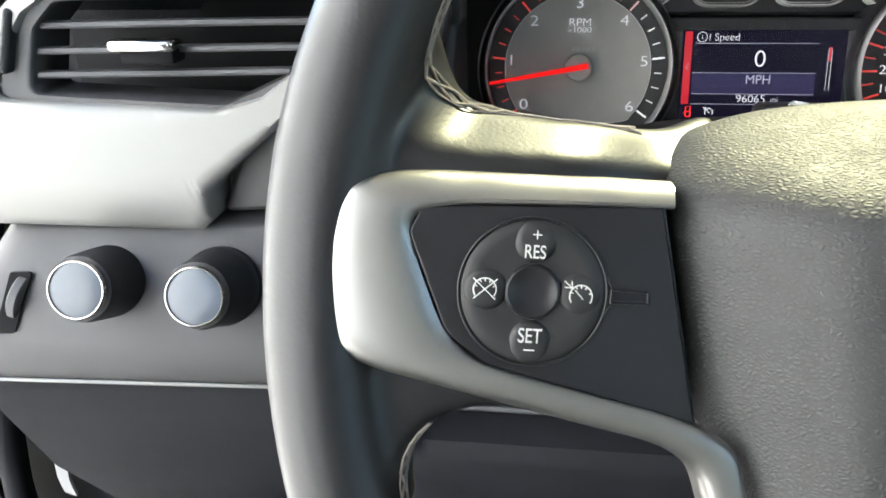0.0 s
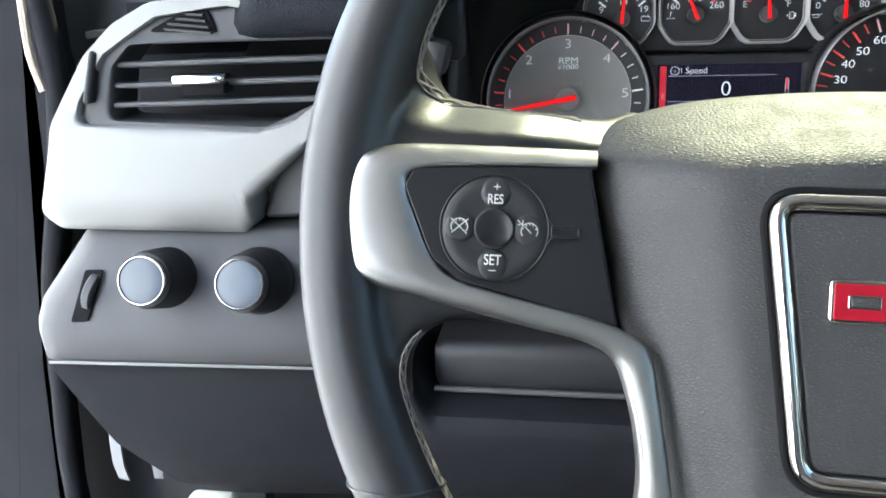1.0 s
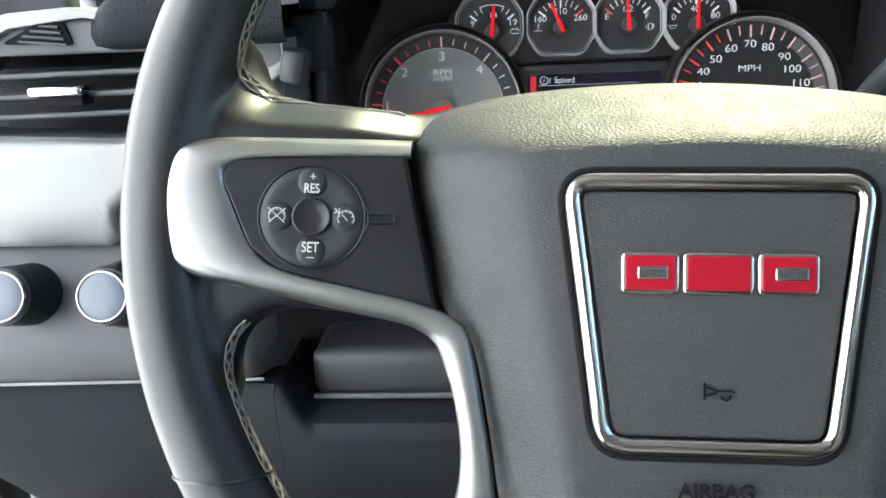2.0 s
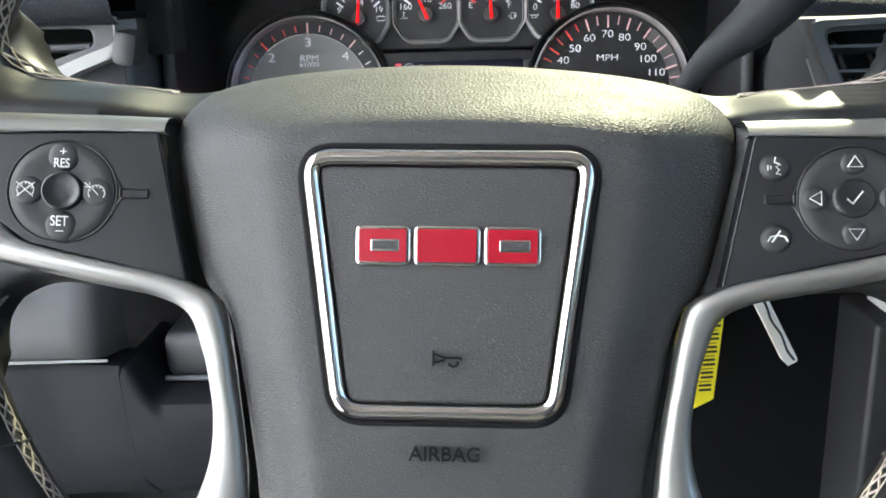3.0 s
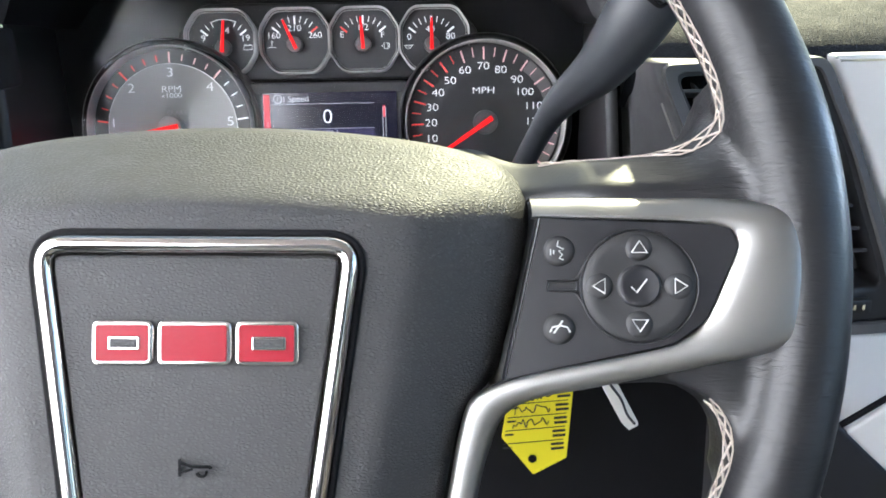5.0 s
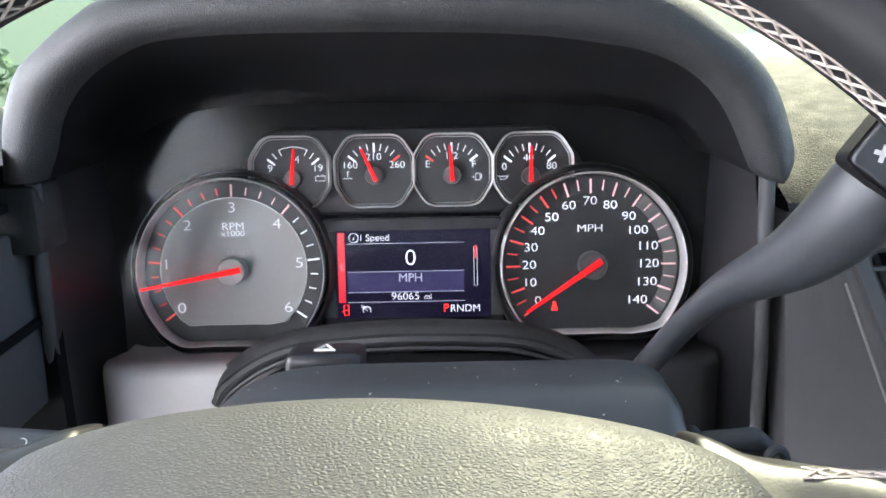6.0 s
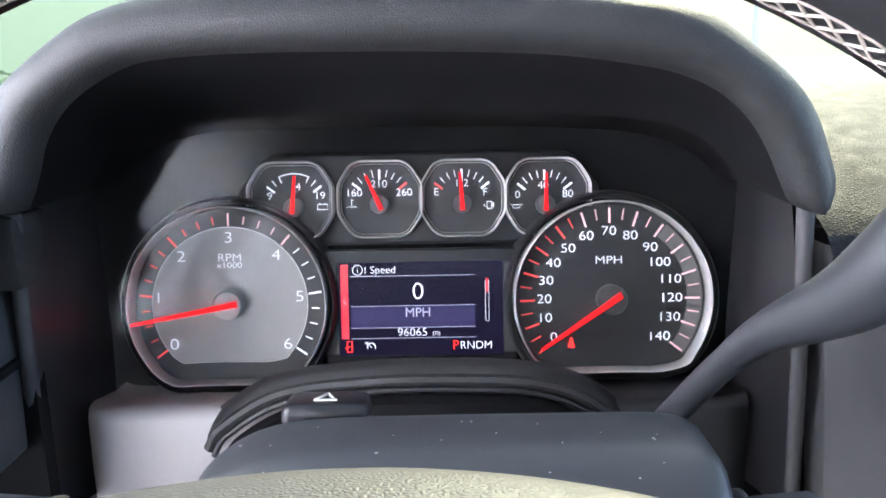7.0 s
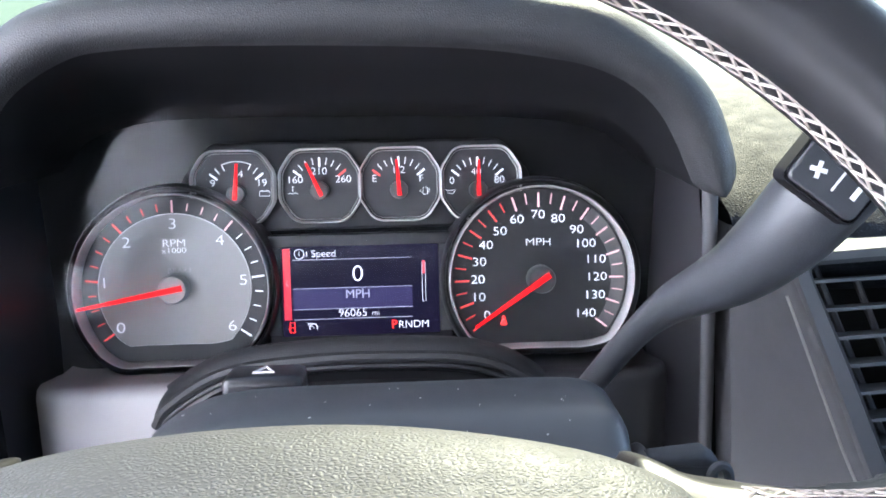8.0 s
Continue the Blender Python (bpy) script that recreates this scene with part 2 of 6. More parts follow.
def even(pts, n, closed=False):
    """The same line with n points at even steps."""
    P = [Vector(p) for p in pts]
    if closed:
        P = P + [P[0]]
    d = [0.0]
    for a, b in zip(P, P[1:]):
        d.append(d[-1] + (b - a).length)
    out, j = [], 0
    for i in range(n):
        s = d[-1] * i / (n if closed else n - 1)
        while j < len(P) - 2 and d[j + 1] < s:
            j += 1
        w = (s - d[j]) / max(1e-9, d[j + 1] - d[j])
        out.append(P[j].lerp(P[j + 1], min(1, w)))
    return out


def rounded(poly, r, seg=6):
    """A closed outline with rounded corners; r is one radius or one for each corner."""
    P = [Vector(p) for p in poly]
    rs = r if isinstance(r, (list, tuple)) else [r] * len(P)
    out = []
    for i, p in enumerate(P):
        a, b = (P[i - 1] - p), (P[(i + 1) % len(P)] - p)
        la, lb = a.length, b.length
        a.normalize(), b.normalize()
        ang = math.acos(max(-1, min(1, a.dot(b))))
        cut = min(rs[i] / max(1e-6, math.tan(ang / 2)), la * 0.49, lb * 0.49)
        s, e = p + a * cut, p + b * cut
        for k in range(seg + 1):
            t = k / seg
            out.append(s * (1 - t) ** 2 + p * 2 * t * (1 - t) + e * t * t)
    return out


def circle(cx, cy, r, n=48, squash=1.0):
    return [Vector((cx + r * math.cos(2 * math.pi * i / n), cy + r * squash * math.sin(2 * math.pi * i / n))) for i in range(n)]


def inset(outline, d):
    """A closed outline moved inwards by d (outwards: minus)."""
    n = len(outline)
    area = sum(outline[i - 1].x * outline[i].y - outline[i].x * outline[i - 1].y for i in range(n))
    sg = 1 if area > 0 else -1
    out = []
    for i in range(n):
        a, b = (outline[i] - outline[i - 1]), (outline[(i + 1) % n] - outline[i])
        if a.length < 1e-9:
            a = b
        if b.length < 1e-9:
            b = a
        na, nb = Vector((-a.y, a.x)).normalized(), Vector((-b.y, b.x)).normalized()
        m = (na + nb)
        if m.length < 1e-6:
            m = na
        m.normalize()
        out.append(outline[i] + m * (sg * d / max(0.5, m.dot(na))))
    return out


def loft(bm, rings, closed=True, cap_start=False, cap_end=False):
    """Faces between rows of points."""
    rows = [[bm.verts.new(p) for p in r] for r in rings]
    for a, b in zip(rows, rows[1:]):
        n = len(a)
        for i in range(n if closed else n - 1):
            j = (i + 1) % n
            bm.faces.new((a[i], a[j], b[j], b[i]))
    if cap_start:
        bm.faces.new(rows[0])
    if cap_end:
        bm.faces.new(rows[-1])
    return rows


def slab(bm, outline, z0, z1, bevel=0.0, height=None, steps=3):
    """A plate from z0 to z1 with a rounded front edge; height(x, y) adds to z."""
    h = height or (lambda x, y: 0.0)
    rings = [[Vector((p.x, p.y, z0 + h(p.x, p.y))) for p in outline]]
    rings.append([Vector((p.x, p.y, z1 - bevel + h(p.x, p.y))) for p in outline])
    for k in range(1, steps + 1):
        if not bevel:
            break
        a = k / steps * math.pi / 2
        o = inset(outline, bevel * (1 - math.cos(a)))
        rings.append([Vector((p.x, p.y, z1 - bevel + bevel * math.sin(a) + h(p.x, p.y))) for p in o])
    if bevel:
        rings.append([Vector((p.x, p.y, z1 + h(p.x, p.y))) for p in inset(outline, bevel * 1.35)])
    loft(bm, rings, cap_start=True, cap_end=True)
    return bm


def frame_band(bm, outer, inner, z0, z1, height=None, steps=6, close=True):
    """A domed band between two outlines of as many points."""
    h = height or (lambda x, y: 0.0)
    rings = [[Vector((p.x, p.y, z0 + h(p.x, p.y))) for p in outer]]
    for k in range(steps + 1):
        t = k / steps
        z = z0 + (z1 - z0) * (0.2 + 0.8 * math.sqrt(max(0.0, 1 - (2 * t - 1) ** 2)))
        rings.append([Vector((*a.lerp(b, t), z + h(*a.lerp(b, t)))) for a, b in zip(outer, inner)])
    rings.append([Vector((p.x, p.y, z0 + h(p.x, p.y))) for p in inner])
    if close:
        rings.append(rings[0])
    rows = [[bm.verts.new(p) for p in r] for r in rings[:-1]] if close else [[bm.verts.new(p) for p in r] for r in rings]
    if close:
        rows.append(rows[0])
    for a, b in zip(rows, rows[1:]):
        n = len(a)
        for i in range(n):
            bm.faces.new((a[i], a[(i + 1) % n], b[(i + 1) % n], b[i]))
    return bm


def tube(bm, path, r, seg=8, closed=False, caps=True, squash=1.0):
    """A round bar along a path; r is one radius or one for each point."""
    P = [Vector(p) for p in path]
    rs = r if isinstance(r, (list, tuple)) else [r] * len(P)
    rings = []
    up = None
    for i, p in enumerate(P):
        a = P[i - 1] if (i or closed) else p
        b = P[(i + 1) % len(P)] if (i < len(P) - 1 or closed) else p
        d = (b - a).normalized()
        if up is None:
            up = d.orthogonal().normalized()
        up = (up - d * up.dot(d)).normalized()
        side = d.cross(up)
        rings.append([p + (up * math.cos(2 * math.pi * k / seg) * squash + side * math.sin(2 * math.pi * k / seg)) * rs[i] for k in range(seg)])
    if closed:
        rings.append(rings[0])
        rows = [[bm.verts.new(q) for q in rr] for rr in rings[:-1]]
        rows.append(rows[0])
        for a, b in zip(rows, rows[1:]):
            for i in range(seg):
                bm.faces.new((a[i], a[(i + 1) % seg], b[(i + 1) % seg], b[i]))
    else:
        loft(bm, rings, cap_start=caps, cap_end=caps)
    return bm


def block(bm, c, size, bevel=0.0, m=None, seg=2):
    """A box with rounded edges."""
    mat = Matrix.Translation(c) @ (m or Matrix.Identity(4)) @ Matrix.Diagonal((*size, 1))
    r = bmesh.ops.create_cube(bm, size=1, matrix=mat)
    if bevel:
        edges = list({e for v in r["verts"] for e in v.link_edges})
        bmesh.ops.bevel(bm, geom=edges, offset=bevel, segments=seg, affect="EDGES", profile=0.5)
    return bm


def turned(bm, profile, c=(0, 0, 0), seg=32):
    """A body turned about z from (radius, z) pairs, standing at c."""
    c = Vector(c)
    rings = [[c + Vector((r * math.cos(2 * math.pi * k / seg), r * math.sin(2 * math.pi * k / seg), z)) for k in range(seg)] for r, z in profile]
    loft(bm, rings, cap_start=True, cap_end=True)
    return bm


def letters(name, words, size, at, mat, parent, thick=0.0002, squeeze=1.0, turn=0.0, label="", bold=0.0, depth=None):
    """Words as a flat raised mesh, centred at (x, y, z) of the parent."""
    cu = bpy.data.curves.new(name, "FONT")
    if mat in (SCREEN_WHITE, DIAL_MARK) and not bold:
        bold = -0.013 * size
    cu.body, cu.size, cu.align_x, cu.align_y, cu.extrude, cu.offset = words, size, "CENTER", "CENTER", thick, bold
    tmp = bpy.data.objects.new(name, cu)
    me = bpy.data.meshes.new_from_object(tmp)
    bpy.data.objects.remove(tmp)
    bpy.data.curves.remove(cu)
    me.name = name
    me.transform(Matrix.Translation(at) @ Matrix.Rotation(turn, 4, "Z") @ Matrix.Diagonal((squeeze, 1, 1, 1)))
    if depth:
        for v in me.vertices:
            v.co.z += depth(v.co.x, v.co.y)
    me.materials.append(mat)
    ob = new(name, me)
    ob.parent = parent
    if label:
        ob["label"] = label
    return ob


def frame_of(origin, right, normal):
    n = Vector(normal).normalized()
    u = Vector(right)
    u = (u - n * u.dot(n)).normalized()
    v = n.cross(u)
    m = Matrix((u, v, n)).transposed().to_4x4()
    m.translation = origin
    return m


# ---------------------------------------------------------------- steering wheel
WHEEL = frame_of((0, 0, 1.0), (1, -0.008, -0.031), (0, -math.cos(radians(22)), math.sin(radians(22))))
RIM_V, RIM_R, RIM_W, RIM_D, RIM_N = 0.016, 0.182, 0.0138, 0.0165, -0.013   # centre height, radius, half width, half depth, set-back


def rim_point(a, r=RIM_R, n=RIM_N):
    """A point of the rim at the angle a from the right, counter-clockwise."""
    return Vector((r * math.cos(a), RIM_V + r * math.sin(a), n))


def panel_n(u, v=0.0):
    """Depth of the switch panels, which rise towards the rim."""
    return -0.0122 + 0.18 * (abs(u) - 0.1)


def pad_n(u, v):
    return -0.003 + 0.06 * v


def rim_mesh():
    bm = bmesh.new()
    rings = []
    for i in range(180):
        a = 2 * math.pi * i / 180
        grip = sum(math.exp(-(((math.degrees(a) - g + 180) % 360 - 180) / 14) ** 2) for g in (12, 168))
        w, d = RIM_W + 0.0012 * grip, RIM_D
        ring = []
        for k in range(28):
            b = 2 * math.pi * k / 28
            cb, sb = math.cos(b), math.sin(b)
            ring.append(rim_point(a, RIM_R + w * (abs(cb) ** 0.92) * (1 if cb > 0 else -1), RIM_N + d * (abs(sb) ** 0.92) * (1 if sb > 0 else -1)))
        rings.append(ring)
    rows = [[bm.verts.new(p) for p in r] for r in rings]
    for a, b in zip(rows, rows[1:] + rows[:1]):
        for i in range(28):
            bm.faces.new((a[i], a[(i + 1) % 28], b[(i + 1) % 28], b[i]))
    # leather-covered spokes that run into the rim
    for s in (1, -1):
        edge = [(0.080, 0.0565), (0.100, 0.0556), (0.120, 0.0548), (0.136, 0.0556), (0.1465, 0.0580), (0.1530, 0.0620), (0.1570, 0.0685), (0.166, 0.085), (0.186, 0.07),
                (0.190, 0.016), (0.184, -0.035), (0.166, -0.062), (0.1580, -0.047), (0.1585, -0.038), (0.1570, -0.0285), (0.1500, -0.0215), (0.138, -0.0185), (0.110, -0.0205), (0.086, -0.020)]
        o = spline([(s * x, y) for x, y in edge], 72, True)
        spoke = bmesh.new()
        slab(spoke, o, -0.042, -0.0190, 0.003)
        for c in range(14):
            for co, no in (((0, 0.034 + c * 0.0018, 0), (0, 1, 0)), ((s * (0.130 + c * 0.0035), 0, 0), (1, 0, 0))):
                bmesh.ops.bisect_plane(spoke, geom=spoke.verts[:] + spoke.edges[:] + spoke.faces[:], plane_co=co, plane_no=no)
        for x in (0.0945, 0.0965, 0.0985, 0.1005, 0.1025, 0.106, 0.111, 0.117, 0.123):
            bmesh.ops.bisect_plane(spoke, geom=spoke.verts[:] + spoke.edges[:] + spoke.faces[:], plane_co=(s * x, 0, 0), plane_no=(1, 0, 0))
        # the upper edge rolls back, away from the driver
        for v in spoke.verts:
            roll = max(0.0, v.co.y - 0.0425) * max(0.0, min(1.0, (0.168 - abs(v.co.x)) / 0.018))
            v.co.z += 0.18 * (abs(v.co.x) - 0.1) - 1.25 * roll - 0.010 * (lambda q: q * q * (3 - 2 * q))(max(0.0, min(1.0, (0.124 - abs(v.co.x)) / 0.028)))
        tmp = bpy.data.meshes.new("spoke")
        spoke.to_mesh(tmp)
        spoke.free()
        bm.from_mesh(tmp)
        bpy.data.meshes.remove(tmp)
    return bm


def airbag_mesh():
    """The padded cover: a flat face that rolls off at the sides and, further, at the top."""
    half = [(0, -0.136), (0.040, -0.134), (0.058, -0.122), (0.066, -0.100), (0.0690, -0.080), (0.0729, -0.052), (0.0782, -0.029), (0.0880, -0.0182),
            (0.0925, -0.004), (0.0965, 0.014), (0.0998, 0.032), (0.0998, 0.0425), (0.0957, 0.0510), (0.0884, 0.0570), (0.068, 0.0637), (0.035, 0.0685), (0, 0.0702)]
    pts = half + [(-x, y) for x, y in reversed(half[1:-1])]
    o = even(spline(pts, 400, True), 220, True)
    c = Vector((0, -0.022))
    steps = [(0.975, -0.034), (0.992, -0.020), (1.0, -0.009), (0.997, -0.0075), (0.988, -0.0040), (0.97, -0.0016), (0.945, -0.0003), (0.91, 0), (0.87, 0), (0.83, 0), (0.79, 0),
             (0.75, 0), (0.71, 0), (0.68, 0), (0.65, 0), (0.62, 0), (0.58, 0), (0.5, 0), (0.4, 0), (0.2, 0)]
    bm = bmesh.new()
    rings = []
    for s, n in steps:
        ring = []
        for p in o:
            q = c + (p - c) * s
            over = q.y - 0.036
            drop = -0.95 * 0.5 * (over + math.sqrt(over * over + 0.00003))
            # both flanks fall away from the flat middle
            w = 0.0695 + 0.0305 * max(0.0, min(1.0, (q.y + 0.085) / 0.115))
            side = abs(q.x) / w - 0.62
            flank = 0.052 * 0.5 * (side + math.sqrt(side * side + 0.0008)) - 0.0006
            crown = 0.050 * max(0.0, min(s, 1.0) - 0.62) * max(0.0, min(1.0, q.y / 0.04))
            soft = 0.004
            drop -= 0.5 * (flank + crown + math.sqrt((flank - crown) ** 2 + soft * soft)) - soft * 0.25
            ring.append(Vector((q.x, q.y, pad_n(q.x, min(q.y, 0.04)) + n + drop)))
        rings.append(ring)
    loft(bm, rings, cap_start=True, cap_end=True)
    return bm


def bezel_mesh(s):
    """The satin bracket that frames a switch panel and runs down the lower spoke."""
    pairs = [(0.0985, 0.0388, 0.0985, 0.0325), (0.115, 0.0384, 0.115, 0.0320), (0.133, 0.0378, 0.1325, 0.0313), (0.150, 0.0372, 0.1470, 0.0303), (0.1640, 0.0358, 0.1550, 0.0288), (0.1740, 0.0318, 0.1582, 0.0262),
             (0.1783, 0.0235, 0.1582, 0.0215), (0.1790, 0.0110, 0.1550, 0.0125), (0.1755, -0.0020, 0.1495, 0.0010), (0.1665, -0.0080, 0.1415, -0.0055),
             (0.1520, -0.0116, 0.1290, -0.0090), (0.1350, -0.0155, 0.1120, -0.0126), (0.1160, -0.0198, 0.0985, -0.0155), (0.1000, -0.0236, 0.0880, -0.0190), (0.0912, -0.0295, 0.0810, -0.0248),
             (0.0866, -0.0400, 0.0776, -0.0350), (0.0835, -0.0520, 0.0750, -0.0500), (0.0818, -0.0660, 0.0722, -0.0660), (0.0830, -0.0800, 0.0702, -0.0830), (0.0880, -0.0950, 0.0692, -0.1000), (0.0960, -0.110, 0.0690, -0.118)]
    wide = []
    for i, (a, b, c, d) in enumerate(pairs):
        o, q = Vector((a, b)), Vector((c, d))
        e = (o - q).normalized()
        o += e * (0.0008 + 0.0022 * min(1.0, i / 6) - 0.0012 * max(0.0, min(1.0, (i - 8) / 3)) - 0.0026 * max(0.0, min(1.0, (i - 11) / 3)))
        q -= e * (0.0012 if i >= 14 else 0.0)
        wide.append((o.x, o.y, q.x, q.y))
    pairs = wide
    n = 150
    outer, inner = spline([(x, y) for x, y, _, _ in pairs], n), spline([(x, y) for _, _, x, y in pairs], n)
    across = [(-0.02, -0.0120), (0.0, -0.0050), (0.06, -0.0022), (0.16, -0.0002), (0.32, 0.0010), (0.5, 0.0015), (0.7, 0.0016), (0.86, 0.0014), (0.95, 0.0008), (1.0, -0.0004), (1.0, -0.004)]
    bm = bmesh.new()
    rings = []
    for a, b in zip(outer, inner):
        row = []
        for t, h in across:
            q = a.lerp(b, t)
            # the upper arm leans back towards its top edge
            lean = -0.0045 * max(0.0, 1 - t) * max(0.0, min(1.0, (q.y - 0.030) / 0.004)) * max(0.0, min(1.0, (0.172 - q.x) / 0.025))
            row.append(Vector((s * q.x, q.y, panel_n(q.x) + h + lean)))
        rings.append(row)
    loft(bm, rings, closed=False)
    return bm


def switch_panel(s, parent):
    o = rounded([(s * 0.1006, 0.0328), (s * 0.1563, 0.0298), (s * 0.1592, 0.0235), (s * 0.1495, 0.0008), (s * 0.1400, -0.0062), (s * 0.0898, -0.0180)], [0.0005, 0.003, 0.003, 0.008, 0.006, 0.0005])
    bm = bmesh.new()
    slab(bm, o, -0.006, 0.0, 0.0006, panel_n)
    pn = part("switch_panel", bm, PANEL, parent, "black satin plastic switch panel")
    # the round rocker with its tongue, parted from the panel by a groove
    cx, cy = s * 0.1300, 0.0113
    ro = circle(cx, cy, 0.0172, 64)
    bm = bmesh.new()
    frame_band(bm, inset(ro, -0.0003), inset(ro, 0.0005), -0.0005, 0.0007, panel_n, 4)
    part("groove", bm, PANEL, pn)
    bm = bmesh.new()
    disc = inset(ro, 0.0007)
    rings = []
    for k, (f, z) in enumerate(((1.0, -0.001), (1.0, 0.0003), (0.97, 0.0007), (0.8, 0.0009), (0.6, 0.0004), (0.45, 0.0002), (0.36, 0.0003))):
        rings.append([Vector((cx + (p.x - cx) * f, cy + (p.y - cy) * f, panel_n(p.x) * 0 + panel_n(cx + (p.x - cx) * f) + z)) for p in disc])
    loft(bm, rings, cap_start=True, cap_end=True)
    part("rocker", bm, BUTTON, pn, "round black four-way rocker")
    end = 0.1030
    bm = bmesh.new()
    tongue = rounded([(s * 0.1122, cy + 0.0019), (s * end, cy + 0.0017), (s * end, cy - 0.0017), (s * 0.1122, cy - 0.0019)], 0.0006)
    frame_band(bm, tongue, inset(tongue, 0.0007), 0.0, 0.0010, panel_n, 4)
    part("tongue", bm, PANEL, pn)
    for k in (1, -1):
        bm = bmesh.new()
        tube(bm, [Vector((s * x, cy + k * y, panel_n(x) + 0.0002)) for x, y in ((0.1112, 0.0019), (0.1122, 0.0027), (0.1131, 0.0042), (0.1143, 0.0068))], 0.0004, 6)
        part("groove", bm, PANEL, pn)
    return pn, cx, cy


def bump_button(x, y, r, parent, mat=None, h=0.0011):
    bm = bmesh.new()
    rings = []
    for f, z in ((1.05, -0.0004), (0.95, 0.0004), (0.8, 0.8 * h), (0.6, h), (0.3, h * 1.02)):
        rings.append([Vector((p.x, p.y, panel_n(p.x) + z + 0.0003)) for p in circle(x, y, r * f, 28)])
    loft(bm, rings, cap_start=True, cap_end=True)
    return part("button", bm, mat or BUTTON, parent, "raised round black button")


def line_mark(name, paths, parent, z=0.0016, r=0.00022, mat=None, depth=panel_n):
    """Thin printed strokes on a panel."""
    bm = bmesh.new()
    for path in paths:
        tube(bm, [Vector((x, y, depth(x, y) + z)) for x, y in path], r, 4)
    return part(name, bm, mat or MARK, parent)


def arc(cx, cy, r, a0, a1, n=14):
    return [(cx + r * math.cos(radians(a0 + (a1 - a0) * i / n)), cy + r * math.sin(radians(a0 + (a1 - a0) * i / n))) for i in range(n + 1)]


def speed_icon(cx, cy, r, crossed):
    """A dial with ticks and a pointer; crossed out, or with an arrow."""
    out = [arc(cx, cy, r, -35, 215)]
    for a in (20, 60, 90, 120, 160):
        out.append([(cx + r * k * math.cos(radians(a)), cy + r * k * math.sin(radians(a))) for k in (0.72, 1.0)])
    if crossed:
        out += [[(cx - r * 1.05, cy + r * 0.95), (cx + r * 0.95, cy - r * 0.85)], [(cx + r * 1.05, cy + r * 0.95), (cx - r * 0.95, cy - r * 0.85)]]
    else:
        out += [[(cx + r * 0.2, cy - r * 0.25), (cx - r * 0.55, cy + r * 0.55)], [(cx - r * 1.5, cy + r * 1.3), (cx - r * 0.8, cy + r * 0.7)],
                [(cx - r * 1.45, cy + r * 0.75), (cx - r * 0.8, cy + r * 0.7), (cx - r * 0.85, cy + r * 1.3)]]
    return out


def triangle(cx, cy, r, a):
    p = [(cx + r * k * math.cos(radians(a + d)), cy + r * k * math.sin(radians(a + d))) for d, k in ((0, 0.85), (125, 1.2), (235, 1.2))]
    return [p + [p[0], p[1]]]


def inner_edge(s, lower):
    """The inner edge of the leather, from a spoke along the rim, as (u, v)."""
    if lower:
        pts = [(s * x, y) for x, y in ((0.1525, -0.0240), (0.1568, -0.0295), (0.1583, -0.038))]
        pts += [tuple(rim_point(radians(a), RIM_R - RIM_W).xy) for a in ((-24, -32, -42, -54, -66) if s > 0 else (204, 212, 222, 234, 246))]
        return [Vector(p) for p in pts]
    pts = [(x, y) for x, y in ((0.104, 0.0555), (0.120, 0.0548), (0.136, 0.0556), (0.1465, 0.0580), (0.1530, 0.0620), (0.1570, 0.0685))]
    pts += [tuple(rim_point(radians(a), RIM_R - RIM_W).xy) for a in range(22, 159, 8)]
    return [Vector(p) for p in pts + [(-x, y) for x, y in ((0.1570, 0.0685), (0.1530, 0.0620), (0.1465, 0.0580), (0.136, 0.0556), (0.120, 0.0548), (0.104, 0.0555))]]


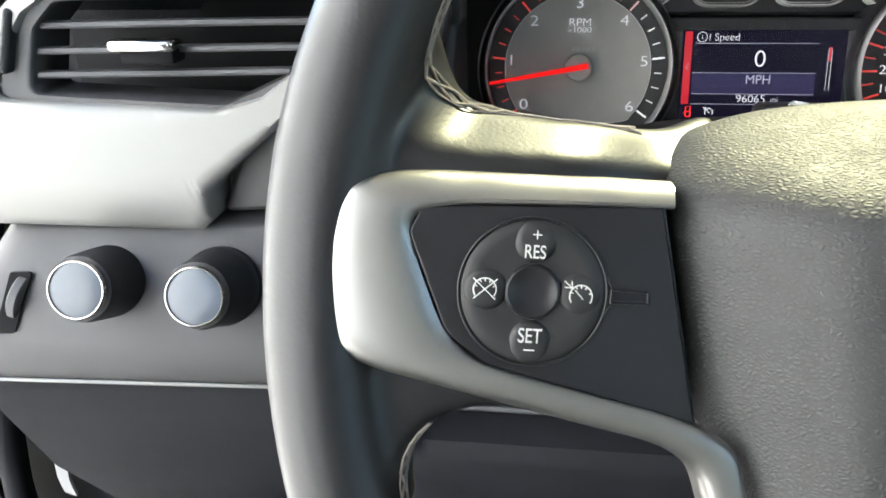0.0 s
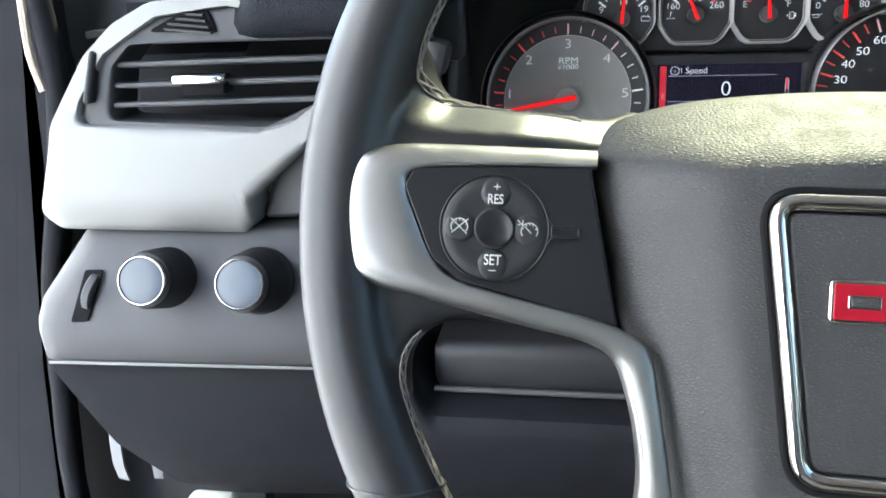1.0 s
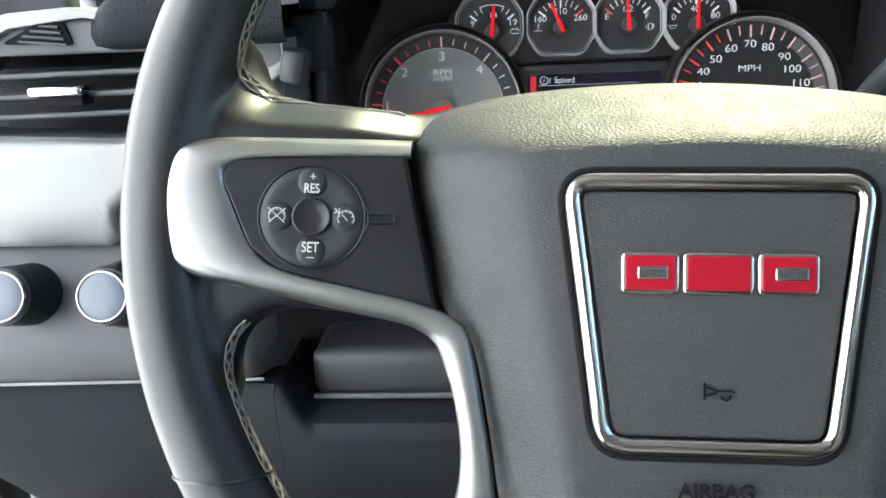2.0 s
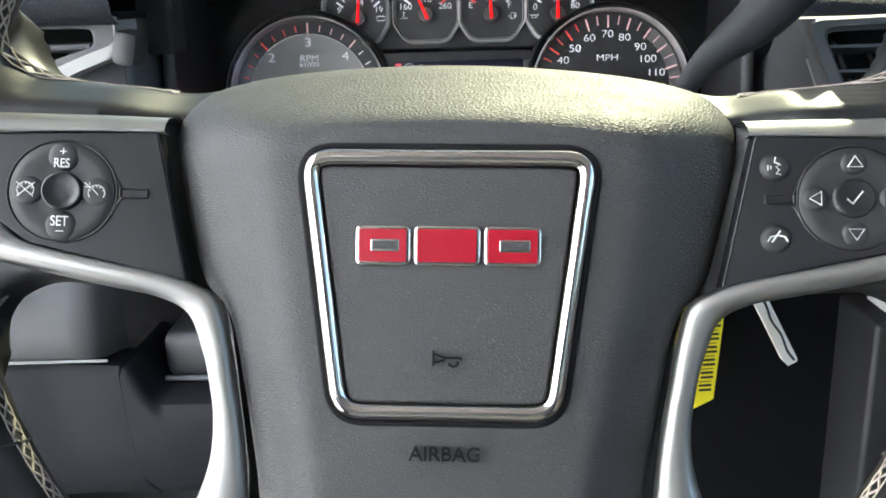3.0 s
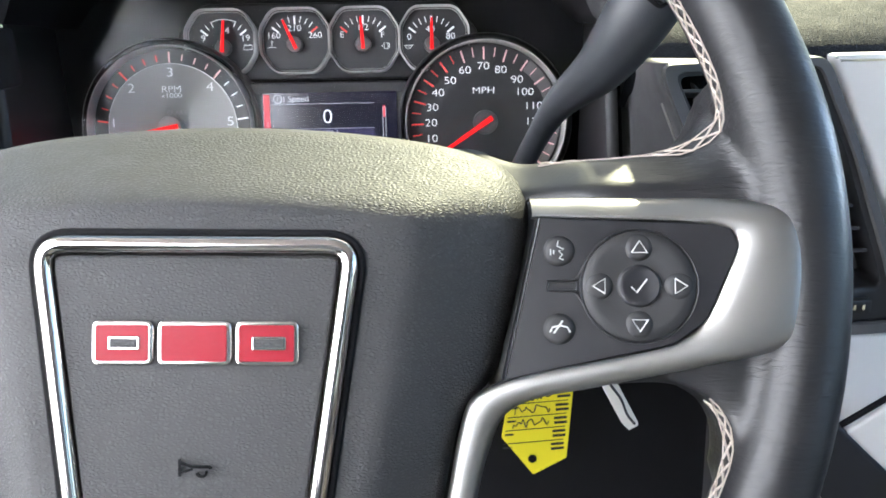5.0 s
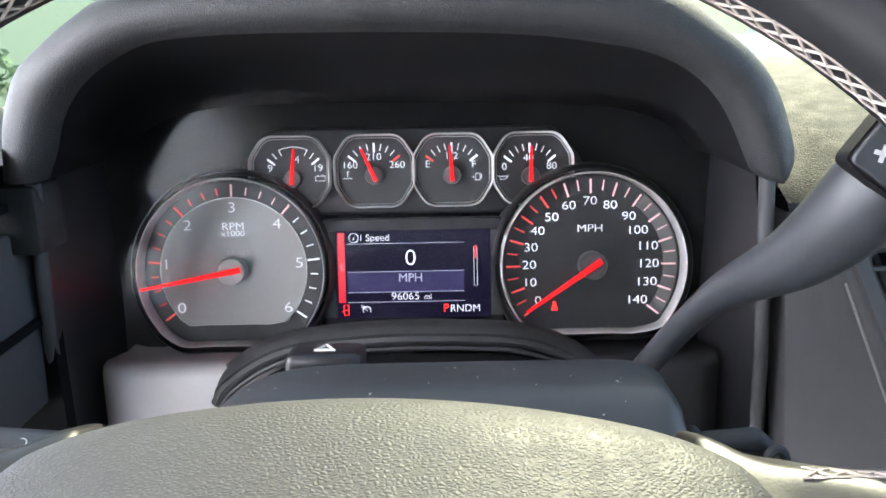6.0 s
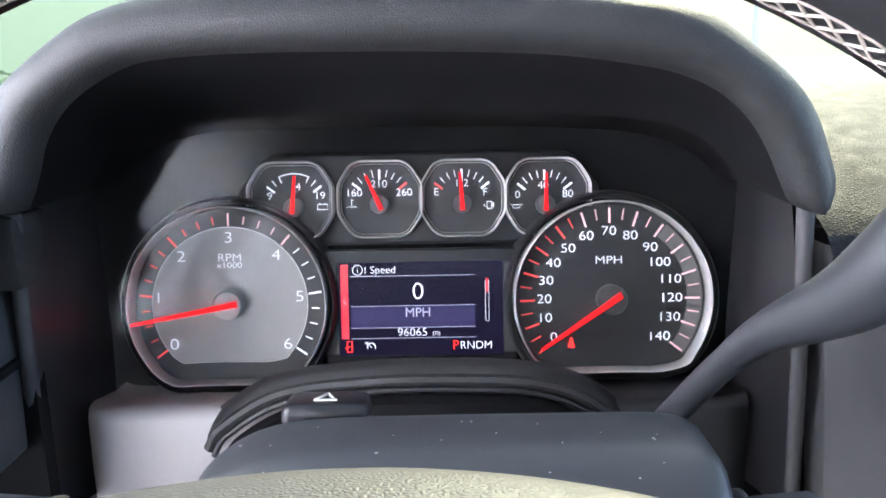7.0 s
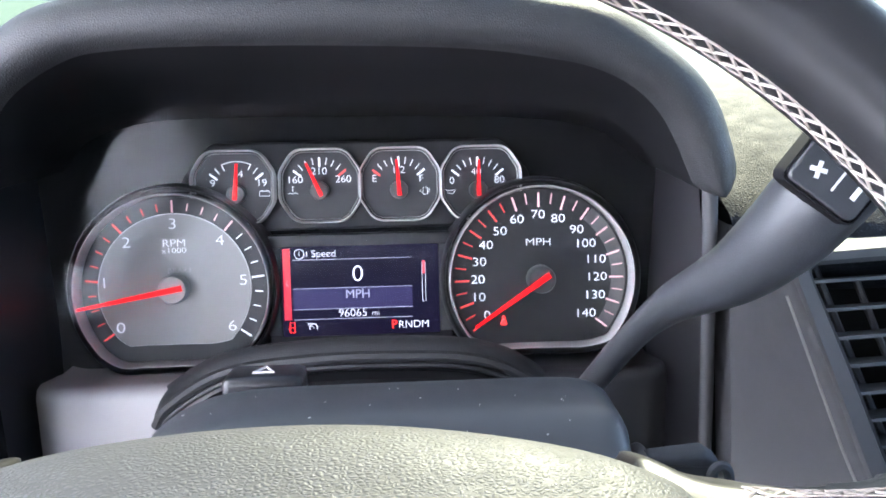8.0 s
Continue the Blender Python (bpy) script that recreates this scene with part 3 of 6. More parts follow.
def stitches(edge, parent, skin, pitch=0.0064):
    """Crossed stitching that lies on the leather along its inner edge."""
    line = spline(edge, 400)
    count = int(sum((b - a).length for a, b in zip(line, line[1:])) / pitch)
    line = even(line, count * 2 + 1)
    bm = bmesh.new()
    rnd = random.Random(5)

    # the line lies on the leather; smooth it there
    mid = []
    for p in line:
        base = -0.0325 + 0.18 * (abs(p.x) - 0.1)
        base = base + (RIM_N - base) * max(0.0, min(1.0, (math.hypot(p.x, p.y - RIM_V) - 0.140) / 0.022))
        on_bridge = max(0.0, min(1.0, (p.y - 0.03) / 0.02)) * max(0.0, min(1.0, (0.162 - math.hypot(p.x, p.y - RIM_V)) / 0.012))
        # beside and below the spokes the seam turns towards the driver
        turned_out = (1 - on_bridge) * max(0.0, min(1.0, (0.125 - p.y) / 0.045))
        mid.append(skin.find_nearest(Vector((p.x, p.y + 0.004 * on_bridge, base - 0.001 - 0.007 * on_bridge + 0.0018 * turned_out)))[0])
    for _ in range(12):
        mid = [mid[0]] + [(a + b * 2 + c) / 4 for a, b, c in zip(mid, mid[1:], mid[2:])] + [mid[-1]]
        mid = [skin.find_nearest(p)[0] for p in mid]

    def at(i, across, lift=0.0002):
        i = max(0, min(len(mid) - 1, i))
        p, nrm = skin.find_nearest(mid[i])[:2]
        side = (mid[min(len(mid) - 1, i + 1)] - mid[max(0, i - 1)]).cross(nrm).normalized()
        if side.z < 0:
            side = -side
        q, nrm = skin.find_nearest(p + side * across)[:2]
        return q + nrm * lift

    def thread(i, j, a, b, r):
        tube(bm, [at(i, a), at((i + j) // 2, (a + b) / 2, 0.0003), at(j, b)], r, 5)

    for i in range(0, 2 * count - 1, 2):
        k = (rnd.random() - 0.5) * 0.0008
        thread(i, i + 2, 0.0025 + k, -0.0027, 0.00044)
        thread(i + 2, i, 0.0025 - k, -0.0027, 0.00044)
        for side in (0.0026, -0.0028):
            tube(bm, [at(i, side), at(i + 1, side * 1.14, 0.0003), at(i + 2, side)], 0.00030, 4)
    ob = part("stitching", bm, THREAD, parent, "pale crossed leather stitching")
    ob["kind"] = "stuff"
    return ob


def steering_wheel():
    w = thing("steering_wheel", "black leather steering wheel with satin silver spokes and red badge", "steering wheel", WHEEL)
    rim = part("rim", rim_mesh(), LEATHER, w, "black leather-wrapped rim and spokes", angle=60)
    md = rim.modifiers.new("fuse", "REMESH")
    md.mode, md.voxel_size, md.use_smooth_shade = "VOXEL", 0.0019, True
    sm = rim.modifiers.new("soften", "SMOOTH")
    sm.factor, sm.iterations = 0.5, 10
    bpy.context.view_layer.update()
    skin = BVHTree.FromObject(rim, bpy.context.evaluated_depsgraph_get())
    stitches(inner_edge(1, False), w, skin)
    stitches(inner_edge(1, True), w, skin)
    stitches(inner_edge(-1, True), w, skin)
    # the smoother lower rim begins at a seam
    for a in (-29.5, 209.5):
        bm = bmesh.new()
        ring = []
        for k in range(40):
            b = 2 * math.pi * k / 40
            ring.append(rim_point(radians(a + 2.3 * math.cos(b) * (1 if a < 90 else -1)), RIM_R + (RIM_W + 0.0003) * math.cos(b), RIM_N + (RIM_D + 0.0003) * math.sin(b)))
        tube(bm, ring, 0.0006, 6, closed=True)
        part("seam", bm, LEATHER_LOW, w)
    bag = part("airbag_cover", airbag_mesh(), GRAIN, w, "grained black padded airbag cover")
    # chrome frame and badge
    fo = rounded([(-0.0501, 0.0256), (0.0478, 0.0256), (0.0362, -0.0626), (-0.0382, -0.0626)], [0.0105, 0.0105, 0.0120, 0.0120], 10)
    bm = bmesh.new()
    frame_band(bm, fo, inset(fo, 0.0060), -0.0012, 0.0026, pad_n, 8)
    part("badge_frame", bm, CHROME, bag, "chrome trapezoid frame")
    bm = bmesh.new()
    frame_band(bm, inset(fo, -0.0017), inset(fo, 0.0006), -0.0008, 0.0003, pad_n, 4)
    part("frame_gap", bm, BLACK, bag, "dark gap round the frame")
    bm = bmesh.new()
    fi = inset(fo, 0.0064)
    slab(bm, fi, -0.0004, 0.0009, 0.0007, pad_n)
    part("badge_field", bm, GRAIN, bag, "grained black field inside the chrome frame")
    badge(bag)
    horn = [[(-0.0052, -0.0445), (-0.0052, -0.0395)], [(-0.0052, -0.0405), (-0.0015, -0.0418), (0.0035, -0.0418)], [(-0.0052, -0.0435), (-0.0015, -0.0424)],
            arc(0.0012, -0.0432, 0.0014, -170, 10, 8), [(0.0035, -0.0418), (0.0037, -0.0424)]]
    line_mark("horn_symbol", horn, bag, 0.0017, 0.00052, BLACK, pad_n)
    letters("airbag_lettering", "AIRBAG", 0.0064, (-0.0012, -0.0729, 0.0013), BLACK, bag, 0.0006, 1.04, label="embossed black lettering", bold=0.00006, depth=pad_n)
    for s in (-1, 1):
        part("spoke_bezel", bezel_mesh(s), SILVER, w, "satin silver spoke bracket")
        back = [(0.058, -0.010), (0.0880, -0.0175), (0.0820, -0.0240), (0.0790, -0.0350), (0.0765, -0.0500), (0.0740, -0.0660), (0.0715, -0.0830), (0.0705, -0.118), (0.052, -0.118)]
        bm = bmesh.new()
        slab(bm, rounded([(s * x, y) for x, y in back], 0.002, 3), -0.046, -0.0300, 0.001)
        part("spoke_back", bm, DARK, w, "black plastic behind the bracket")
        pn, cx, cy = switch_panel(s, w)
        d = 0.0117
        if s < 0:
            for x, y in ((cx, cy + d), (cx, cy - d), (cx + d - 0.0008, cy), (cx - d + 0.0008, cy)):
                bump_button(x, y, 0.0050, pn)
            bm = bmesh.new()
            rings = [[Vector((p.x, p.y, panel_n(p.x) + z)) for p in circle(cx, cy, 0.0062 * f, 36)] for f, z in ((1.08, -0.0003), (1.0, 0.0016), (0.92, 0.0018), (0.7, 0.0012), (0.4, 0.0009))]
            loft(bm, rings, cap_start=True, cap_end=True)
            part("centre_button", bm, PANEL, pn, "dished black centre button")
            letters("res_mark", "RES", 0.0044, (cx, cy + 0.0091, 0.0018), MARK, pn, 0.00006, 0.74, bold=0.00002, depth=panel_n)
            line_mark("plus_mark", [[(cx - 0.0007, cy + 0.0132), (cx + 0.0013, cy + 0.0132)], [(cx + 0.0003, cy + 0.0142), (cx + 0.0003, cy + 0.0122)]], pn, 0.0016, 0.00018)
            letters("set_mark", "SET", 0.0048, (cx, cy - 0.0103, 0.0018), MARK, pn, 0.00006, 0.74, bold=0.00002, depth=panel_n)
            line_mark("minus_mark", [[(cx - 0.0012, cy - 0.0135), (cx + 0.0012, cy - 0.0135)]], pn, 0.0014, 0.0002)
            line_mark("cancel_mark", speed_icon(cx - d + 0.0008, cy, 0.0026, True), pn, 0.0016, 0.00017)
            line_mark("resume_mark", speed_icon(cx + d - 0.0006, cy - 0.0004, 0.0026, False), pn, 0.0016, 0.00017)
        else:
            bm = bmesh.new()
            rings = [[Vector((p.x, p.y, panel_n(p.x) + z)) for p in circle(cx, cy, 0.0062 * f, 36)] for f, z in ((1.08, -0.0003), (1.0, 0.0009), (0.92, 0.0012), (0.7, 0.0010), (0.4, 0.0008))]
            loft(bm, rings, cap_start=True, cap_end=True)
            part("centre_button", bm, PANEL, pn, "dished black centre button")
            for x, y, a in ((cx, cy + d, 90), (cx, cy - d, -90), (cx - d, cy, 180), (cx + d, cy, 0)):
                bump_button(x, y, 0.0042, pn)
                line_mark("arrow_mark", triangle(x, y, 0.0023, a), pn, 0.0016, 0.00022)
            line_mark("tick_mark", [[(cx - 0.0024, cy - 0.0002), (cx - 0.0008, cy - 0.0019), (cx + 0.0022, cy + 0.0021)]], pn, 0.0013, 0.00028)
            for y, kind in ((0.0221, "voice"), (-0.0018, "phone")):
                x = 0.1066
                bump_button(x, y, 0.0046, pn)
                if kind == "voice":
                    line_mark("voice_mark", [[(x - 0.0004, y + 0.003), (x - 0.0008, y + 0.0014), (x + 0.0012, y + 0.0004), (x - 0.0002, y - 0.0002), (x + 0.0008, y - 0.0012), (x - 0.0002, y - 0.0024), (x + 0.0012, y - 0.0028)],
                                             [(x - 0.0018, y - 0.0010), (x - 0.0018, y + 0.0002)], [(x - 0.0027, y - 0.0014), (x - 0.0027, y + 0.0005)]], pn, 0.0016, 0.00024)
                else:
                    line_mark("phone_mark", [[(x - 0.0030, y - 0.0010), (x - 0.0022, y + 0.0006), (x, y + 0.0011), (x + 0.0022, y + 0.0006), (x + 0.0030, y - 0.0010)], [(x - 0.0018, y - 0.0012), (x + 0.0008, y + 0.0026)]], pn, 0.0016, 0.00032)
    return w


def badge(bag):
    """The maker's badge as plain shapes: two red rings with a dark middle beside a solid red plate, all with chrome edges."""
    top, bot = 0.0006, -0.0126
    for x0, x1, ring in ((-0.0308, -0.0130, True), (-0.0120, 0.0095, False), (0.0105, 0.0290, True)):
        o = even(rounded([(x0, bot), (x1, bot), (x1, top), (x0, top)], 0.0022, 5), 72, True)
        bm = bmesh.new()
        slab(bm, o, 0.0, 0.0023, 0.0008, pad_n, 3)
        plate = part("badge_plate", bm, CHROME, bag, "chrome-edged badge plate")
        red = inset(o, 0.0013)
        bm = bmesh.new()
        slab(bm, red, 0.0012, 0.0027, 0.0002, pad_n)
        part("red_inlay", bm, RED, plate, "glossy red enamel inlay", smooth=False)
        if ring:
            mid = rounded([(x0 + 0.0050, bot + 0.0046), (x1 - 0.0036, bot + 0.0046), (x1 - 0.0036, top - 0.0046), (x0 + 0.0050, top - 0.0046)], 0.0004, 3)
            mid = even(mid, 48, True)
            bm = bmesh.new()
            slab(bm, mid, 0.0014, 0.0031, 0.0003, pad_n)
            part("chrome_edge", bm, CHROME, plate, "bright inner edge")
            bm = bmesh.new()
            slab(bm, inset(mid, 0.0008), 0.0016, 0.0034, 0.0, pad_n)
            part("dark_middle", bm, GRAIN, plate, "dark grained middle", smooth=False)


steering_wheel()


# ---------------------------------------------------------------- instrument cluster
CLUSTER = frame_of((0.001, 0.357, 1.0), (1, 0, 0), (0, -math.cos(radians(10)), math.sin(radians(10))))
cluster = thing("instrument_cluster", "black instrument cluster with two large chrome-ringed dials and a lit screen", "instrument cluster", CLUSTER)


def dial_outline(cx, cy, r, flat, n=72, corner=8):
    """A circle cut flat at the bottom with softened corners."""
    a0 = math.degrees(math.asin(flat / r))
    pts = [Vector((cx + r * math.cos(radians(a)), cy + r * math.sin(radians(a)))) for a in np.linspace(-a0 + 5, 180 + a0 - 5, n)]
    x = r * math.cos(radians(a0))
    pts += [Vector((cx - x * 0.9 + x * 1.8 * k / 9, cy - flat)) for k in range(10)]
    return even(spline(pts[::2], 300, True), 140, True)


def polar(cx, cy, r, a):
    return Vector((cx + r * math.cos(radians(a)), cy + r * math.sin(radians(a))))


def ticks(name, parent, cx, cy, angles, r0, r1, w, mat, z=0.0008):
    for a in angles:
        bm = bmesh.new()
        p, q = polar(cx, cy, r0, a), polar(cx, cy, r1, a)
        s = (q - p).normalized()
        s = Vector((-s.y, s.x)) * w / 2
        slab(bm, [p - s, q - s, q + s, p + s], z - 0.0004, z)
        part(name, bm, mat, parent, smooth=False)


def needle(parent, cx, cy, a, length, tail, w, z, cap, cap_mat=None):
    bm = bmesh.new()
    d = Vector((math.cos(radians(a)), math.sin(radians(a))))
    s = Vector((-d.y, d.x))
    c = Vector((cx, cy))
    o = [c - d * tail - s * w * 0.55, c - d * tail + s * w * 0.55, c + d * length + s * w * 0.28, c + d * length - s * w * 0.28]
    slab(bm, o, z, z + 0.0012, 0.0004)
    part("needle", bm, NEEDLE, parent, "lit red needle")
    bm = bmesh.new()
    turned(bm, [(cap * 1.02, 0.001), (cap * 1.0, z - 0.0018), (cap * 0.93, z - 0.0008), (cap * 0.4, z - 0.0006)], (cx, cy, 0), 40)
    part("needle_cap", bm, cap_mat or CAP, parent, "round needle cap")


def big_dial(name, cx, r, flat, grey):
    o = dial_outline(cx, 0.0, r, flat)
    bm = bmesh.new()
    slab(bm, inset(o, 0.001), -0.020, 0.0)
    dial = part(name, bm, DIAL_BLACK, cluster, "black dial with white figures and red ticks", smooth=False)
    bm = bmesh.new()
    frame_band(bm, inset(o, -0.0018), inset(o, 0.0005), -0.004, 0.0105, None, 8)
    part("dial_ring", bm, DIAL_RING, dial, "chrome dial ring")
    bm = bmesh.new()
    frame_band(bm, inset(o, -0.0072), inset(o, -0.0020), -0.018, 0.0075, None, 6)
    part("dial_surround", bm, DARK, dial, "black moulded dial surround")
    if grey:
        g = inset(o, 0.0112)
        bm = bmesh.new()
        slab(bm, g, 0.0, 0.0012, 0.0003)
        plate_ob = part("dial_plate", bm, DIAL_VEILED, dial, "raised dial plate, its grey includes the lens veil")
        bm = bmesh.new()
        frame_band(bm, inset(g, -0.0003), inset(g, 0.0002), 0.0, 0.0015, None, 3)
        part("plate_edge", bm, RING, plate_ob, "bright plate edge")
    return dial


# rev counter
rev = big_dial("rev_counter", -0.1115, 0.0565, 0.0450, True)
for k in range(25):
    a = 215 - k * 10.4
    major = k % 4 == 0
    ticks("tick", rev, -0.1112, 0.0, [a], 0.0460 if major else 0.0475, 0.0535 if k % 4 == 0 else 0.0520, 0.0011 if major else 0.0007, DIAL_RED if k < 12 else (DIAL_PINK if k < 17 else DIAL_MARK))
for k, (x, y) in enumerate(((-0.1445, -0.0231), (-0.1530, 0.0044), (-0.1390, 0.0284), (-0.1112, 0.0390), (-0.0836, 0.0284), (-0.0705, 0.0040), (-0.0781, -0.0238))):
    letters("figure", str(k), 0.0092, (x, y, 0.0016), DIAL_MARK, rev, 0.0001, 1.28)
letters("rpm_lettering", "RPM", 0.0066, (-0.1108, 0.0274, 0.0016), DIAL_MARK, rev, 0.0001, 1.15)
letters("rpm_lettering", "x1000", 0.0048, (-0.1110, 0.0230, 0.0016), DIAL_MARK, rev, 0.0001, 1.25)
letters("brake_lettering", "BRAKE", 0.0046, (-0.1080, 0.0110, 0.0013), LOWER, rev, 0.00005, 1.1)
needle(rev, -0.1110, 0.0002, 190.4, 0.0560, 0.0060, 0.0032, 0.0110, 0.0085, CAP_VEILED)

# speedometer
spd = big_dial("speedometer", 0.1115, 0.0562, 0.0415, False)
for k in range(29):
    a = 217.5 - k * 9.1
    ticks("tick", spd, 0.1111, 0.0, [a], 0.0440 if k % 2 == 0 else 0.0462, 0.0528, 0.0011 if k % 2 == 0 else 0.0007, DIAL_RED if k < 12 else DIAL_PINK)
# reflected light on the ring's slope, drawn as a grey arc behind the ticks
bm = bmesh.new()
band = [polar(0.1111, 0.0, r, 52 - k * 3.0) for r in (0.0452, 0.0540) for k in range(31)]
loft(bm, [[Vector((p[0], p[1], z)) for p in line] for line, z in ((band[:31], 0.0002), (band[31:], 0.0006))], closed=False)
part("scale_sheen", bm, material("grey scale sheen", (0.10, 0.098, 0.097), 0.4), spd, "light on the sloped outer ring, drawn as a grey band")
SPEED_AT = ((0.0779, -0.0227), (0.0727, -0.0113), (0.0725, -0.0002), (0.0736, 0.0107), (0.0780, 0.0210), (0.0867, 0.0294), (0.0974, 0.0365), (0.1106, 0.0392),
            (0.1231, 0.0364), (0.1347, 0.0293), (0.1400, 0.0205), (0.1463, 0.0105), (0.1469, -0.0005), (0.1456, -0.0119), (0.1396, -0.0232))
for k, (x, y) in enumerate(SPEED_AT):
    letters("figure", str(k * 10), 0.0075, (x, y, 0.0008), DIAL_MARK, spd, 0.0001, 1.22)
letters("mph_lettering", "MPH", 0.0066, (0.1105, 0.0221, 0.0008), DIAL_MARK, spd, 0.0001, 1.25)
needle(spd, 0.1111, -0.0004, 213.8, 0.0500, 0.0055, 0.0034, 0.0110, 0.0085)
bm = bmesh.new()
turned(bm, [(0.0011, 0.0), (0.0011, 0.0012)], (0.0882, -0.0243, 0), 16)
slab(bm, rounded([(0.0860, -0.0290), (0.0904, -0.0290), (0.0894, -0.0256), (0.0870, -0.0256)], 0.0007), 0.0, 0.0012)
part("seat_belt_lamp", bm, TELLTALE, spd, "lit red warning lamp")

# four small gauges in rounded chrome frames
SMALL = ((-0.0757, (-0.0737, 0.0560), 85.0, ("9", "14", "19"), ((-0.0882, 0.0628), (-0.0729, 0.0681), (-0.0585, 0.0626)), "volt_gauge"),
         (-0.0229, (-0.0232, 0.0571), 114.0, ("160", "210", "260"), ((-0.0384, 0.0639), (-0.0235, 0.0689), (-0.0088, 0.0638)), "temperature_gauge"),
         (0.0260, (0.0254, 0.0566), 93.5, ("E", "1/2", "F"), ((0.0103, 0.0637), (0.0252, 0.0687), (0.0392, 0.0632)), "fuel_gauge"),
         (0.0762, (0.0743, 0.0554), 89.5, ("0", "40", "80"), ((0.0583, 0.0613), (0.0735, 0.0666), (0.0880, 0.0614)), "oil_gauge"))
for cx, piv, ang, figs, at, name in SMALL:
    cy = 0.0602
    w, h, cu, cv = 0.0252, 0.0228, 0.0090, 0.0140
    o = rounded([(cx + x, cy + y) for x, y in ((w, h - cv), (w - cu, h), (cu - w, h), (-w, h - cv), (-w, cv - h), (cu - w, -h), (w - cu, -h), (w, cv - h))], 0.012, 8)
    o = even(o, 96, True)
    bm = bmesh.new()
    slab(bm, inset(o, 0.0008), -0.005, 0.0)
    gg = part(name, bm, DIAL_BLACK, cluster, "small black gauge with a red needle", smooth=False)
    gg.location.z = -0.0075
    bm = bmesh.new()
    frame_band(bm, inset(o, -0.0004), inset(o, 0.0012), -0.004, 0.0070, None, 6)
    part("gauge_ring", bm, RING, gg, "chrome gauge ring")
    bm = bmesh.new()
    frame_band(bm, inset(o, 0.0019), inset(o, 0.0024), -0.002, 0.0022, None, 4)
    part("ring_lip", bm, RING, gg, "thin bright inner lip")
    volts = name == "volt_gauge"
    n = 9
    for k in range(n):
        a = 142 - k * 104 / (n - 1)
        major = k in (0, n // 2, n - 1)
        red = (name == "temperature_gauge" and k == n - 1) or (name == "fuel_gauge" and k == 0)
        if not volts or k in (0, 1, 2, 6, 7, 8):
            ticks("tick", gg, piv[0], piv[1], [a], 0.0145 if major else 0.0162, 0.0205, 0.0012 if major else 0.0005, DIAL_RED if red else DIAL_MARK)
    if volts:
        bm = bmesh.new()
        tube(bm, [Vector((x, y, 0.0006)) for x, y in arc(piv[0], piv[1], 0.0200, 116, 64, 16)], 0.0003, 4)
        part("scale_arc", bm, DIAL_MARK, gg, "thin white scale arc")
    for f, (x, y) in zip(figs, at):
        letters("figure", f, 0.0062, (x, y, 0.0008), DIAL_MARK, gg, 0.0001, 1.08)
    needle(gg, *piv, ang, 0.0185, 0.0035, 0.0024, 0.0075, 0.0055)

# small pictograms beside the gauge figures
def picto(name, paths, parent, mat=DIAL_MARK, z=-0.0067, r=0.00022):
    bm = bmesh.new()
    for p in paths:
        tube(bm, [Vector((x, y, z)) for x, y in p], r, 4)
    part(name, bm, mat, parent)


x, y = -0.0570, 0.0562
picto("battery_symbol", [[(x - 0.003, y - 0.0016), (x + 0.003, y - 0.0016), (x + 0.003, y + 0.0014), (x - 0.003, y + 0.0014), (x - 0.003, y - 0.0016)], [(x - 0.002, y + 0.002), (x - 0.001, y + 0.002)], [(x + 0.001, y + 0.002), (x + 0.002, y + 0.002)]], cluster)
x, y = -0.0399, 0.0575
picto("coolant_symbol", [[(x, y + 0.003), (x, y - 0.001)], [(x, y + 0.0022), (x + 0.0012, y + 0.0022)], [(x - 0.003, y - 0.002), (x - 0.0015, y - 0.0014), (x, y - 0.002), (x + 0.0015, y - 0.0014), (x + 0.003, y - 0.002)]], cluster)
x, y = 0.0414, 0.0555
picto("fuel_symbol", [[(x - 0.0012, y - 0.002), (x - 0.0012, y + 0.0022), (x + 0.0016, y + 0.0022), (x + 0.0016, y - 0.002), (x - 0.0012, y - 0.002)], [(x + 0.0016, y), (x + 0.0026, y - 0.001), (x + 0.0026, y + 0.0016)], [(x - 0.0022, y + 0.0006), (x - 0.0032, y), (x - 0.0022, y - 0.0006)]], cluster)
x, y = 0.0575, 0.0550
picto("oil_symbol", [[(x - 0.0034, y + 0.0008), (x - 0.002, y + 0.0002), (x - 0.002, y - 0.0014), (x + 0.0014, y - 0.0014), (x + 0.0034, y + 0.001), (x + 0.001, y + 0.0004), (x - 0.002, y + 0.0004)]], cluster)

# information screen
bm = bmesh.new()
slab(bm, rounded([(-0.0476, -0.0318), (0.0482, -0.0318), (0.0482, 0.0232), (-0.0476, 0.0232)], 0.0008, 3), -0.003, 0.0012)
screen = part("screen", bm, SCREEN, cluster, "lit black information screen reading zero speed", smooth=False)


def lit(name, x0, y0, x1, y1, mat, z=0.0016):
    bm = bmesh.new()
    slab(bm, [Vector((x0, y0)), Vector((x1, y0)), Vector((x1, y1)), Vector((x0, y1))], z - 0.0003, z)
    part(name, bm, mat, screen, smooth=False)


